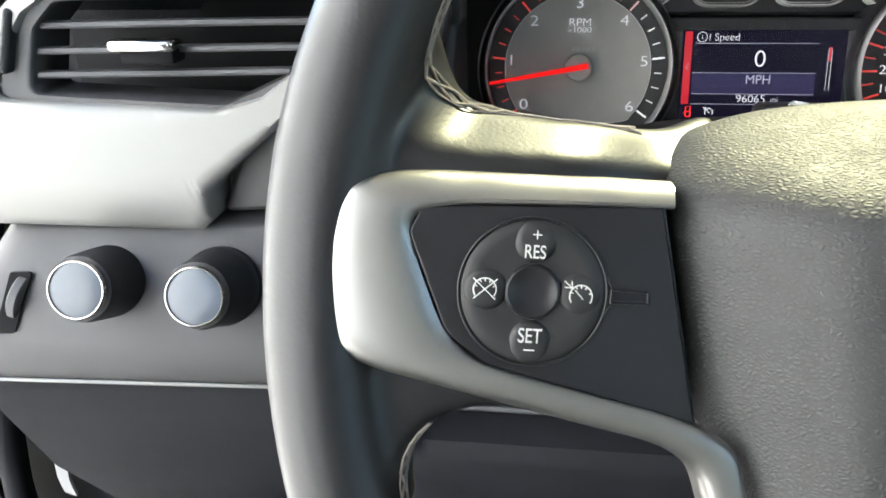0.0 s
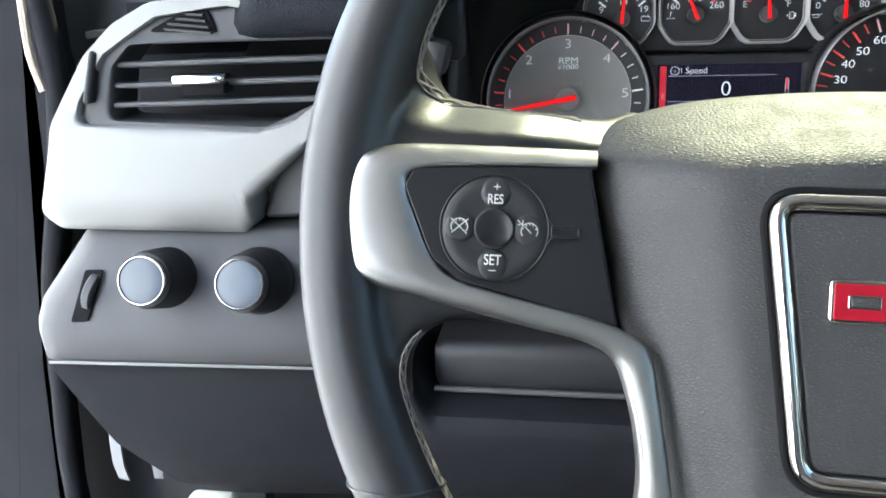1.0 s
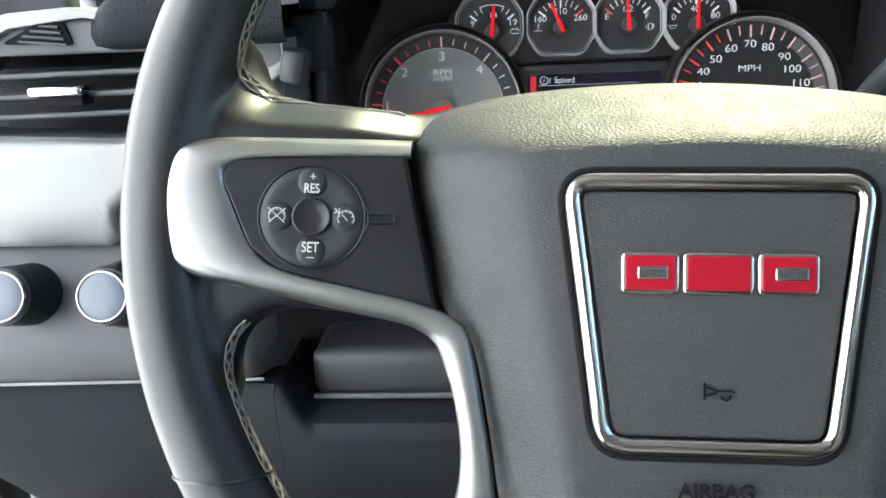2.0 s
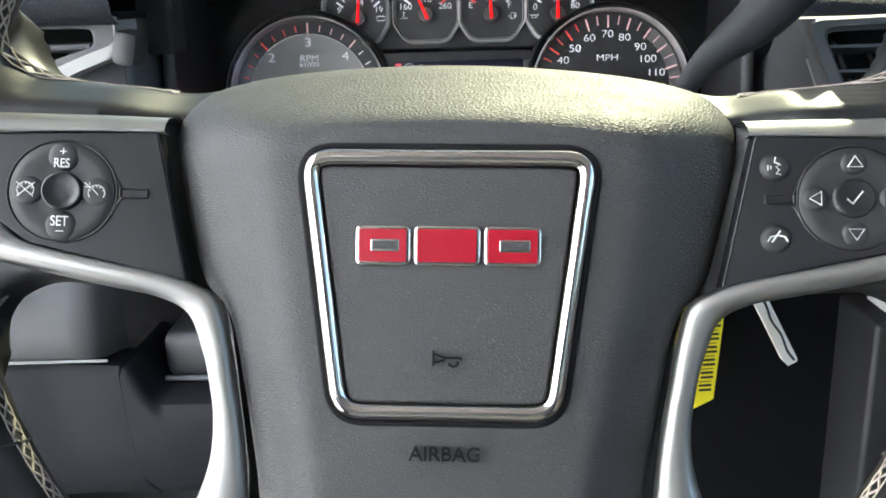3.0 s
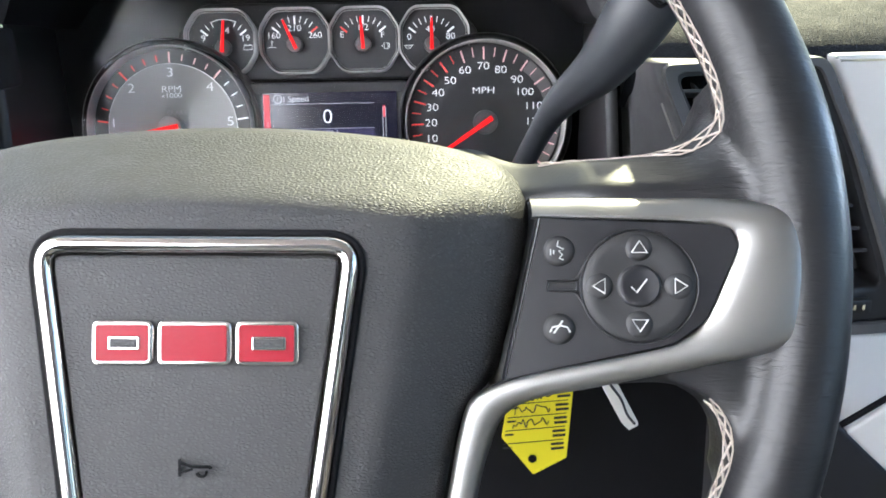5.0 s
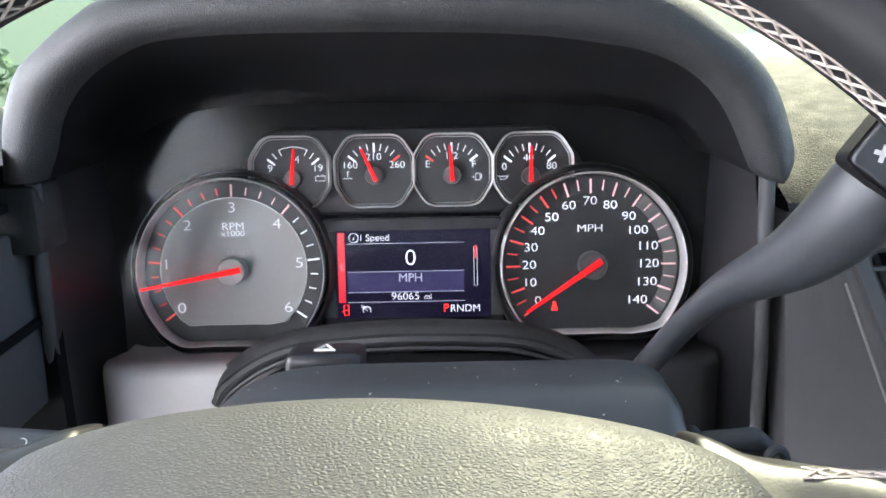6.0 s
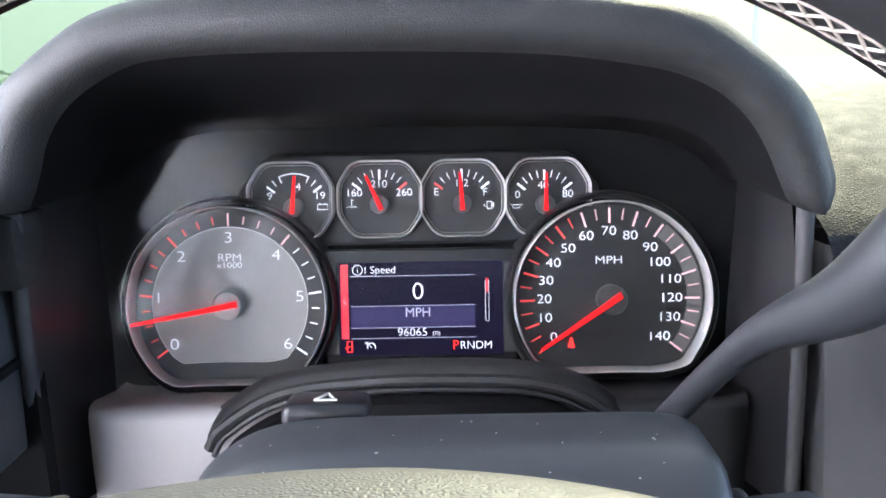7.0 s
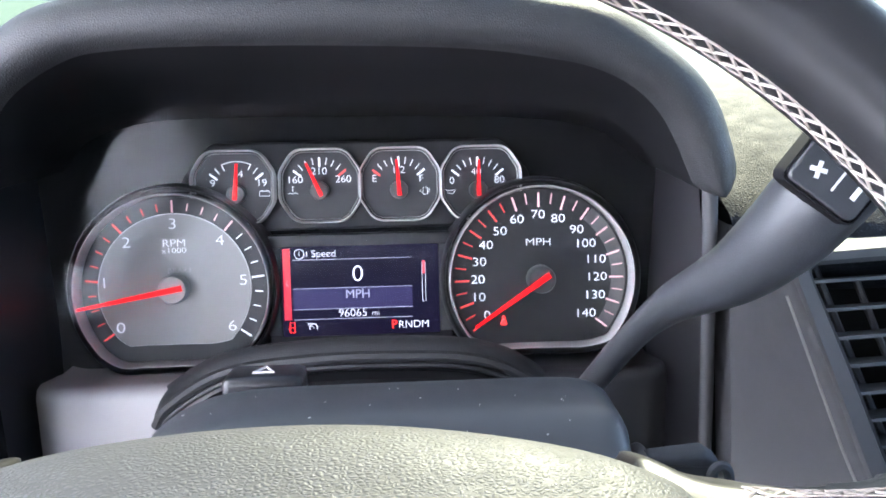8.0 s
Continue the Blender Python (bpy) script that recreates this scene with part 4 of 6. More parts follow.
lit("red_bar", -0.0466, -0.0215, -0.0422, 0.0222, SCREEN_RED)
lit("violet_band", -0.0408, -0.0150, 0.0318, -0.0026, SCREEN_BLUE)
for yy in (0.0152, -0.0024, -0.0152, -0.0214):
    lit("rule", -0.0408, yy - 0.00015, 0.0318, yy + 0.00015, SCREEN_DIM, 0.0018)
lit("scroll_bar", 0.0382, 0.0050, 0.0398, 0.0130, SCREEN_RED)
picto("scroll_frame", [[(0.0380, -0.0120), (0.0400, -0.0120), (0.0400, 0.0120), (0.0380, 0.0120), (0.0380, -0.0120)]], screen, SCREEN_WHITE, 0.0016, 0.00012)
letters("word", "Speed", 0.0062, (-0.0217, 0.0187, 0.0017), SCREEN_WHITE, screen, 0.00004, 1.0)
picto("info_mark", [arc(-0.0365, 0.0189, 0.0029, 0, 360, 24), [(-0.0365, 0.0176), (-0.0365, 0.0193)], [(-0.0365, 0.0200), (-0.0365, 0.0203)], [(-0.0320, 0.0172), (-0.0320, 0.0206)]], screen, SCREEN_WHITE, 0.0017, 0.00022)
letters("figure", "0", 0.0142, (-0.0014, 0.0056, 0.0017), SCREEN_WHITE, screen, 0.00004, 1.05)
letters("word", "MPH", 0.0076, (-0.0016, -0.0066, 0.0019), SCREEN_DIM, screen, 0.00004, 1.0)
letters("figure", "96065", 0.0068, (-0.0050, -0.0182, 0.0017), SCREEN_WHITE, screen, 0.00004, 1.05)
letters("word", "mi", 0.0054, (0.0090, -0.0186, 0.0017), SCREEN_WHITE, screen, 0.00004, 0.9)
letters("gear_letter", "P", 0.0076, (0.0202, -0.0262, 0.0017), TELLTALE, screen, 0.00004, 0.95)
letters("gear_letters", "RNDM", 0.0066, (0.0322, -0.0264, 0.0017), SCREEN_WHITE, screen, 0.00004, 1.0)
picto("cruise_symbol", speed_icon(-0.0293, -0.0264, 0.0024, False), screen, SCREEN_WHITE, 0.0017, 0.00022)
picto("door_symbol", [[(-0.0434, -0.0292), (-0.0434, -0.0230), (-0.0406, -0.0230), (-0.0406, -0.0292), (-0.0434, -0.0292)], [(-0.0434, -0.0262), (-0.0446, -0.0272)], [(-0.0430, -0.0262), (-0.0410, -0.0262)]], screen, TELLTALE, 0.0017, 0.0003)
picto("red_arrow", [[(-0.0437, 0.0030), (-0.0449, 0.0010), (-0.0437, -0.0010)]], screen, SCREEN_WHITE, 0.0017, 0.0002)

# moulded face plate behind the dials
bm = bmesh.new()
slab(bm, rounded([(-0.212, -0.062), (0.212, -0.062), (0.212, 0.120), (-0.212, 0.120)], 0.01, 4), -0.032, -0.018)
part("face_plate", bm, BLACK, cluster, "matt black cluster face plate")
bm = bmesh.new()
slab(bm, rounded([(-0.1080, 0.0330), (0.1080, 0.0330), (0.1080, 0.066), (0.090, 0.0875), (-0.090, 0.0875), (-0.1080, 0.066)], 0.012, 6), -0.020, -0.0110, 0.002)
part("gauge_panel", bm, DARK, cluster, "raised black panel round the small gauges")
bm = bmesh.new()
slab(bm, rounded([(-0.0560, -0.0365), (0.0560, -0.0365), (0.0560, 0.0305), (-0.0560, 0.0305)], 0.002, 3), -0.010, -0.0015, 0.001)
part("screen_panel", bm, DARK, cluster, "black surround of the screen")
for x0, x1 in ((-0.0562, -0.0482), (0.0488, 0.0570)):
    bm = bmesh.new()
    slab(bm, rounded([(x0, -0.0310), (x1, -0.0310), (x1, 0.0225), (x0, 0.0225)], 0.0008, 3), -0.004, 0.0004, 0.0005)
    part("side_strip", bm, DASH_SOFT, cluster, "dark grey strip beside the screen")

# ---------------------------------------------------------------- cluster trim and hood
hood = thing("cluster_hood", "black grained hood arching over the instrument cluster", "dashboard hood", pose(0, 0.30, 1.10))


def world_part(name, bm, mat, parent, label="", **kw):
    ob = part(name, bm, mat, parent, label, **kw)
    root = parent
    while root.parent:
        root = root.parent
    ob.data.transform(root.matrix_world.inverted())
    return ob


HOOD_INNER = [(-0.1660, 1.0765), (-0.1602, 1.0889), (-0.1537, 1.1070), (-0.1412, 1.1226), (-0.1188, 1.1356), (-0.0994, 1.1395), (-0.0596, 1.1412), (0.0131, 1.1405),
              (0.0606, 1.1385), (0.0923, 1.1345), (0.1146, 1.1300), (0.1328, 1.1218), (0.1465, 1.1099), (0.1559, 1.0952), (0.1630, 1.0800), (0.1670, 1.0735), (0.1735, 1.0702)]
HOOD_OUTER = [(-0.1900, 1.0765), (-0.1885, 1.1000), (-0.1815, 1.1220), (-0.1734, 1.1323), (-0.1514, 1.1494), (-0.1335, 1.1595), (-0.1000, 1.1675), (-0.0500, 1.1710), (0.0131, 1.1715),
              (0.0600, 1.1695), (0.1000, 1.1655), (0.1264, 1.1588), (0.1519, 1.1412), (0.1679, 1.1282), (0.1793, 1.1133), (0.1868, 1.0947), (0.1897, 1.0835), (0.1878, 1.0745), (0.1815, 1.0702)]
IN_LINE, OUT_LINE = even(spline(HOOD_INNER, 240), 81), even(spline(HOOD_OUTER, 240), 81)


def hood_row(y, t, sx=1.0, sz=1.0, dz=0.0):
    """A row of the hood at the depth y, between its inner edge (0) and its outer one (1), widened about the middle."""
    return [Vector((p.lerp(q, t).x * sx, y, 1.06 + (p.lerp(q, t).y - 1.06) * sz + dz)) for p, q in zip(IN_LINE, OUT_LINE)]


bm = bmesh.new()
loft(bm, [hood_row(0.2535, 0.0), hood_row(0.2470, 0.07), hood_row(0.2430, 0.19), hood_row(0.2410, 0.34), hood_row(0.2415, 0.50),
          hood_row(0.2445, 0.66), hood_row(0.2500, 0.81), hood_row(0.2575, 0.92), hood_row(0.2670, 1.0), hood_row(0.300, 1.0, 1.035, 1.045), hood_row(0.360, 1.0, 1.09, 1.06), hood_row(0.46, 1.0, 1.20, 1.0),
          hood_row(0.60, 1.0, 1.33, 0.38), hood_row(0.64, 1.0, 1.33, 0.03)], closed=False)
world_part("hood_shell", bm, HOOD, hood, "grained black hood shell", angle=80)
bm = bmesh.new()
loft(bm, [hood_row(0.2537, 0.0), hood_row(0.300, 0.0, 1.03, 0.86), hood_row(0.345, 0.0, 1.07, 0.62), hood_row(0.400, 0.0, 1.10, 0.46)], closed=False)
world_part("hood_lining", bm, BLACK, hood, "matt black lining under the hood", angle=80)
for s in (-1, 1):
    bm = bmesh.new()
    f = [Vector((s * 0.1690, 0.300, 1.120)), Vector((s * 0.1725, 0.272, 1.088)), Vector((s * 0.1770, 0.262, 1.03)), Vector((s * 0.1840, 0.272, 0.97)), Vector((s * 0.1900, 0.280, 0.90))]
    b = [Vector((s * 0.1700, 0.352, 1.115)), Vector((s * 0.1790, 0.350, 1.085)), Vector((s * 0.1800, 0.352, 1.03)), Vector((s * 0.1790, 0.350, 0.97)), Vector((s * 0.1800, 0.340, 0.90))]
    loft(bm, [even(spline(f, 24), 16), [p.lerp(q, 0.5) + Vector((s * 0.004, 0, 0)) for p, q in zip(even(spline(f, 24), 16), even(spline(b, 24), 16))], even(spline(b, 24), 16)], closed=False)
    world_part("side_wall", bm, WALL, hood, "matt black inner side wall", angle=80)
    bm = bmesh.new()
    tube(bm, [Vector((s * 0.1745, 0.255, 1.075)), Vector((s * 0.1800, 0.262, 1.03)), Vector((s * 0.1870, 0.272, 0.97)), Vector((s * 0.1930, 0.280, 0.90))], 0.0038, 10)
    world_part("edge_rib", bm, DASH_SOFT, hood, "dark grey edge rib")

lower = thing("cluster_lower_panel", "dark grey panel below the instrument cluster with an arched column opening", "dashboard panel", pose(0, 0.31, 0.93))
bm = bmesh.new()
rings = []
for y, z in ((0.358, 0.9495), (0.345, 0.9505), (0.325, 0.9545), (0.314, 0.9570), (0.3075, 0.956), (0.305, 0.951), (0.3035, 0.92), (0.305, 0.86)):
    rings.append([Vector((x, y + 0.006 * max(0, (abs(x) - 0.165) / 0.015) ** 2, z)) for x in np.linspace(-0.180, 0.180, 61)])
full = rings
# one panel, two colours: side light put into the left half, shade into the right
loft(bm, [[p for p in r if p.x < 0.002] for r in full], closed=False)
world_part("panel", bm, LOWER, lower, "left half of the lower panel, paler for the side light", angle=60)
bm = bmesh.new()
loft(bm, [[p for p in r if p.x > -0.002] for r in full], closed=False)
world_part("panel", bm, WALL, lower, "right half of the lower panel, black for the shade", angle=60)
HUMP = [(-0.1120, 0.9370), (-0.1034, 0.9495), (-0.0723, 0.9675), (-0.025, 0.9735), (0.0174, 0.974), (0.06, 0.9715), (0.088, 0.962), (0.1080, 0.944), (0.120, 0.915)]
for k, (dy, grow, r, mat) in enumerate(((0.0, 1.0, 0.0034, HOOD), (-0.005, 0.968, 0.0016, DARK))):
    bm = bmesh.new()
    tube(bm, spline([(x * grow, 0.300 + dy, 0.90 + (z - 0.90) * (1 - (1 - grow) * 1.4)) for x, z in HUMP], 60), r, 8)
    world_part("arch_lip", bm, mat, lower, "curved lip round the column opening")
bm = bmesh.new()
loft(bm, [spline([(x, 0.300, z) for x, z in HUMP], 60), spline([(x * 1.015, 0.3035, z + 0.0055) for x, z in HUMP], 60), spline([(x * 1.03, 0.311, z + 0.0080) for x, z in HUMP], 60), spline([(x * 1.03, 0.346, z - 0.009) for x, z in HUMP], 60)], closed=False)
world_part("arch_brow", bm, HOOD, lower, "dark grey brow over the column opening", angle=60)
# a black sheet stands in for the shade inside the opening
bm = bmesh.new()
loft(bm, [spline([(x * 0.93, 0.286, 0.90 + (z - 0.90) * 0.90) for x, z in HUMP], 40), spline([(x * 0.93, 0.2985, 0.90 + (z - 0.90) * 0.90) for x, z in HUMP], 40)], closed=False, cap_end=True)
world_part("column_shade", bm, BLACK, lower, "black sheet for the shade above the column")

bm = bmesh.new()
rings = []
for k in range(10):
    t = -0.09 + 1.09 * k / 9
    y, z = 0.3130 + 0.027 * t, 0.966 + 0.146 * t
    rings.append([Vector((x, y + 0.006 * (1 - (x / 0.17) ** 2), z)) for x in np.linspace(-0.172, 0.172, 30)])
loft(bm, rings, closed=False)
lw = world_part("lens", bm, LENS, cluster, "clear curved plastic lens over the dials")
lw.visible_shadow = False
face_towards(lw, (0, -1, 0))

# ---------------------------------------------------------------- steering column
column = thing("steering_column", "dark plastic steering column shroud with a hazard switch on top", "steering column", pose(0.01, 0.18, 0.96))
bm = bmesh.new()
rings = []
for y, w, z0, z1 in ((0.080, 0.055, 0.945, 0.968), (0.090, 0.080, 0.935, 0.984), (0.112, 0.0900, 0.925, 1.0025), (0.134, 0.0930, 0.92, 1.0150), (0.1385, 0.0935, 0.918, 1.0170), (0.143, 0.0935, 0.916, 1.0178), (0.160, 0.0930, 0.915, 1.0188), (0.1640, 0.0925, 0.915, 1.0180), (0.1660, 0.091, 0.915, 1.0130), (0.167, 0.089, 0.915, 0.965), (0.24, 0.075, 0.88, 0.925), (0.33, 0.070, 0.86, 0.900)):
    ring = []
    for i in range(72):
        a = 2 * math.pi * i / 72
        c, s = math.cos(a), math.sin(a)
        zc, hz = (z0 + z1) / 2, (z1 - z0) / 2
        bow = (0.015 if c < 0 else 0.002) * max(0.0, s) * abs(c) ** 2.2
        ring.append(Vector((0.0165 + (w if c < 0 else w - 0.006) * math.copysign(abs(c) ** (0.38 if c < 0 else 0.17), c), y, zc + hz * math.copysign(abs(s) ** (0.52 if c < 0 else 0.20), s) - bow)))
    rings.append(ring)
loft(bm, rings, cap_start=True, cap_end=True)
shroud = world_part("shroud", bm, COLUMN, column, "dark blue-black plastic shroud", angle=50)
bm = bmesh.new()
block(bm, (-0.0285, 0.177, 1.0105), (0.0305, 0.021, 0.0170), 0.0035, Matrix.Rotation(radians(-7), 4, "X"), 3)
hz = world_part("hazard_button", bm, PANEL, column, "black hazard switch with a white triangle")
bm = bmesh.new()
tri3 = [Vector((-0.0285 + 0.0042 * math.cos(radians(a)), 0.1765 + 0.0050 * math.sin(radians(a)), 1.0193 - 0.0006 * math.sin(radians(a)))) for a in (90, 210, 330)]
tube(bm, tri3, 0.0008, 5, closed=True)
world_part("triangle_mark", bm, MARK, hz)
# dust that lies on the shroud
bm = bmesh.new()
tree = BVHTree.FromPolygons([tuple(v.co) for v in shroud.data.vertices], [tuple(f.vertices) for f in shroud.data.polygons])
rnd = random.Random(8)
for k in range(46):
    p, nrm = tree.ray_cast(Vector((rnd.uniform(-0.075, 0.085), rnd.uniform(-0.075, -0.022), 0.2)), Vector((0, 0, -1)))[:2]
    if p:
        r = rnd.choice((0.00018, 0.00022, 0.00028, 0.0005))
        block(bm, p + nrm * 0.0001, (r * rnd.uniform(1, 2.5), r, 0.0002), 0, Matrix.Rotation(rnd.uniform(0, 3), 4, "Z"))
ob = part("dust", bm, DUST, column, "pale dust specks", smooth=False)
ob["kind"] = "stuff"
# ignition lock on the right of the column
bm = bmesh.new()
turned(bm, [(0.019, -0.012), (0.0185, 0.006), (0.016, 0.009), (0.012, 0.0095)], seg=32)
lock = part("ignition_lock", bm, COLUMN, column, "round black ignition lock")
lock.data.transform(column.matrix_world.inverted() @ frame_of((0.112, 0.122, 0.970), (0, 1, 0), (1, -0.25, 0.1)))
bm = bmesh.new()
block(bm, (0.1075, 0.134, 0.988), (0.006, 0.020, 0.026), 0.0028, seg=3)
world_part("lock_collar", bm, COLUMN, column, "dark plastic lock collar")

# turn signal stalk on the left
stalk = thing("turn_signal_stalk", "dark plastic turn signal stalk with white symbols", "stalk", pose(-0.09, 0.11, 1.0))
bm = bmesh.new()
tube(bm, spline([(-0.066, 0.131, 0.9885), (-0.096, 0.128, 0.9975), (-0.127, 0.124, 1.0035), (-0.185, 0.116, 1.0120)], 24), [0.0092 + 0.0008 * i / 23 for i in range(24)], 16)
world_part("arm", bm, COLUMN, stalk, "rounded dark stalk arm")
SY = stalk.matrix_world.inverted() @ frame_of((-0.1165, 0.1200, 1.0100), (1, 0.08, -0.20), (0.05, -0.48, 0.86))
bm = bmesh.new()
for k in (-1, 0, 1):
    block(bm, (-0.0105, k * 0.0013, 0.0006), (0.0034, 0.0006, 0.0003))
tube(bm, [Vector((-0.0065, -0.0019, 0.0006))] + [Vector((x - 0.0055, y, 0.0006)) for x, y in arc(0, 0, 0.0019, -90, 90, 8)] + [Vector((-0.0065, 0.0019, 0.0006)), Vector((-0.0065, -0.0019, 0.0006))], 0.00028, 4)
for x, d in ((0.0015, 1), (0.0062, -1)):
    block(bm, (x, -0.0006 * d, 0.0006), (0.0008, 0.0022, 0.0003))
    loft(bm, [[Vector((x - 0.0016, 0.0002 * d, 0.0005)), Vector((x + 0.0016, 0.0002 * d, 0.0005)), Vector((x, 0.0021 * d, 0.0005))], [Vector((x - 0.0016, 0.0002 * d, 0.0008)), Vector((x + 0.0016, 0.0002 * d, 0.0008)), Vector((x, 0.0021 * d, 0.0008))]], cap_start=True, cap_end=True)
ob = part("symbols", bm, MARK, stalk, "small white lamp and arrow symbols", smooth=False)
ob.data.transform(SY)
ob["kind"] = "stuff"

# gear lever on the column
lever = thing("gear_lever", "black column gear lever with a plus and minus rocker", "gear lever", pose(0.1, 0.16, 1.02))
bm = bmesh.new()
LEVER = [(0.1070, 0.2720, 0.9450), (0.1171, 0.2550, 0.9695), (0.1290, 0.2230, 1.0090), (0.1378, 0.1990, 1.0330), (0.1530, 0.1730, 1.0540), (0.1621, 0.1560, 1.0730), (0.1692, 0.1470, 1.0886), (0.1800, 0.1410, 1.1060), (0.1920, 0.1370, 1.1240), (0.2060, 0.1340, 1.1430)]
path = even(spline(LEVER, 90), 64)
grow = [max(0.0, min(1.0, (i - 20) / 28)) for i in range(64)]
rs = [0.0064 + 0.0096 * q * q * (3 - 2 * q) for q in grow]
tube(bm, path, rs, 24)
world_part("arm", bm, COLUMN, lever, "tapered black plastic lever arm")
# rocker plate on the face of the lever that looks at the driver
RK = frame_of((0.1575, 0.1285, 1.0905), (0.8, 0.05, -0.6), (-0.10, -1, 0.10))
bm = bmesh.new()
slab(bm, rounded([(-0.0132, 0.0), (0.0132, 0.0), (0.0132, 0.026), (-0.0132, 0.026)], 0.003, 4), -0.008, 0.0012, 0.001)
rk = part("rocker", bm, COLUMN, lever, "black plus and minus rocker")
rk.data.transform(lever.matrix_world.inverted() @ RK)
bm = bmesh.new()
oo = rounded([(-0.0142, -0.001), (0.0142, -0.001), (0.0142, 0.027), (-0.0142, 0.027)], 0.0035, 4)
frame_band(bm, inset(oo, -0.0005), inset(oo, 0.0009), -0.008, 0.0004, None, 3)
gr = part("gap", bm, BLACK, lever)
gr.data.transform(lever.matrix_world.inverted() @ RK)
bm = bmesh.new()
R45 = Matrix.Rotation(radians(20), 4, "Z")
for sz in ((0.0056, 0.0015, 0.0003), (0.0015, 0.0056, 0.0003)):
    block(bm, (-0.0062, 0.0076, 0.0013), sz, 0, R45)
block(bm, (0.0012, 0.0084, 0.0013), (0.0008, 0.0075, 0.0003))
block(bm, (0.0082, 0.0090, 0.0013), (0.0018, 0.0056, 0.0003))
mk = part("plus_minus_marks", bm, MARK, rk, "white plus and minus marks", smooth=False)
mk.data.transform(lever.matrix_world.inverted() @ RK)

# key fob in the lock, key blade and the yellow tag that hang from it
key = thing("ignition_key", "nickel key on a dark plastic head hanging by the column", "key", pose(0.145, 0.112, 0.93))
d = Vector((0.1605, 0.112, 0.8958)) - Vector((0.1430, 0.112, 0.9293))
bm = bmesh.new()
o = [Vector(p) for p in ((-0.0034, -0.030), (0.0034, -0.030), (0.0034, 0.033), (0.0020, 0.0375), (-0.0026, 0.0375), (-0.0034, 0.0360))]
slab(bm, o, -0.0011, 0.0011, 0.0003)
bl = part("blade", bm, STEEL, key, "notched nickel key blade")
ux = Vector((math.cos(math.atan2(d.x, -d.z)), 0, math.sin(math.atan2(d.x, -d.z))))
KM = frame_of((0.1430, 0.112, 0.9293), ux, (0, -1, 0.15))
bl.data.transform(key.matrix_world.inverted() @ KM @ Matrix.Rotation(math.pi, 4, "Z"))
bm = bmesh.new()
tube(bm, spline([(-0.0010, -0.020, 0.0012), (-0.0012, 0.004, 0.0012), (-0.0002, 0.013, 0.0012), (-0.0014, 0.022, 0.0012), (-0.0006, 0.030, 0.0012), (-0.0016, 0.036, 0.0012)], 30), 0.00065, 5)
gv = part("groove", bm, DARK, bl, "dark milled groove")
gv.data.transform(key.matrix_world.inverted() @ KM @ Matrix.Rotation(math.pi, 4, "Z"))
bm = bmesh.new()
slab(bm, rounded([(0.103, 0.980), (0.1340, 0.980), (0.1335, 0.9990), (0.128, 1.0030), (0.108, 1.0015)], 0.003), -0.004, 0.003, 0.0025)
kh = part("key_head", bm, KEY_PLASTIC, key, "dark plastic key head")
kh.data.transform(key.matrix_world.inverted() @ frame_of((0, 0.132, 0), (1, 0, 0), (0, -1, 0)))
bm = bmesh.new()
tube(bm, spline([(0.1290, 0.1255, 0.982), (0.1285, 0.125, 0.996), (0.1315, 0.125, 1.0000), (0.1350, 0.1255, 0.996), (0.1358, 0.126, 0.982)], 24), 0.0018, 8)
world_part("key_ring", bm, KEY_PLASTIC, key, "dark loop on the key head")

tag = thing("key_tag", "yellow paper key tag with handwriting and a punched hole", "tag", frame_of((0.1232, 0.150, 0.8832), (1, 0.02, 0.03), (0.06, -1, 0.12)))
o = [Vector(p) for p in ((-0.0105, 0.035), (0.0215, 0.036), (0.0140, -0.0285), (-0.0040, -0.0365), (-0.0200, -0.0140))]
bm = bmesh.new()
slab(bm, rounded(o, 0.0012, 2), -0.0002, 0.0002)
card = part("card", bm, YELLOW, tag, "yellow paper card", smooth=False)
bm = bmesh.new()
turned(bm, [(0.0023, 0.0), (0.0023, 0.0004)], (-0.0042, -0.0275, 0), 20)
part("punched_hole", bm, BLACK, card)
bm = bmesh.new()
rnd = random.Random(21)
for k in range(8):
    y = 0.0325 - k * 0.0072
    x0 = -0.0105 - 0.0014 * k
    x1 = 0.0205 - 0.0010 * k
    block(bm, ((x0 + x1) / 2, y, 0.0004), (x1 - x0 - 0.002, 0.0004, 0.0002))
    for dy in (0.0022, 0.0048):
        block(bm, (x1 - 0.0042, y - dy, 0.0004), (0.0068, 0.0013, 0.0002))
    block(bm, (x0 + 0.0030, y - 0.0022, 0.0004), (0.0044, 0.0009, 0.0002))
    if k < 6:
        x = x0 + 0.0035
        pen = []
        while x < x1 - 0.0100:
            pen.append((x, y - rnd.uniform(0.0014, 0.0062), 0.0004))
            x += rnd.uniform(0.0005, 0.0016)
        tube(bm, spline(pen, len(pen) * 4), 0.00028, 4)
ob = part("illegible_writing", bm, INK, card, smooth=False)
ob["kind"] = "stuff"


# ---------------------------------------------------------------- dashboard, driver's left
def by_angle(outline, c, n):
    """Points where rays from c, at even angles, leave an outline that is star-shaped about c."""
    P = [Vector(p) - Vector(c) for p in outline]
    out = []
    for i in range(n):
        a = 2 * math.pi * i / n
        d = Vector((math.cos(a), math.sin(a)))
        best = 0.0
        for p, q in zip(P, P[1:] + P[:1]):
            e = q - p
            den = d.x * e.y - d.y * e.x
            if abs(den) < 1e-12:
                continue
            t = (p.x * e.y - p.y * e.x) / den
            u = (p.x * d.y - p.y * d.x) / den
            if t > 0 and -1e-6 <= u <= 1 + 1e-6:
                best = max(best, t)
        out.append(Vector(c) + d * best)
    return out


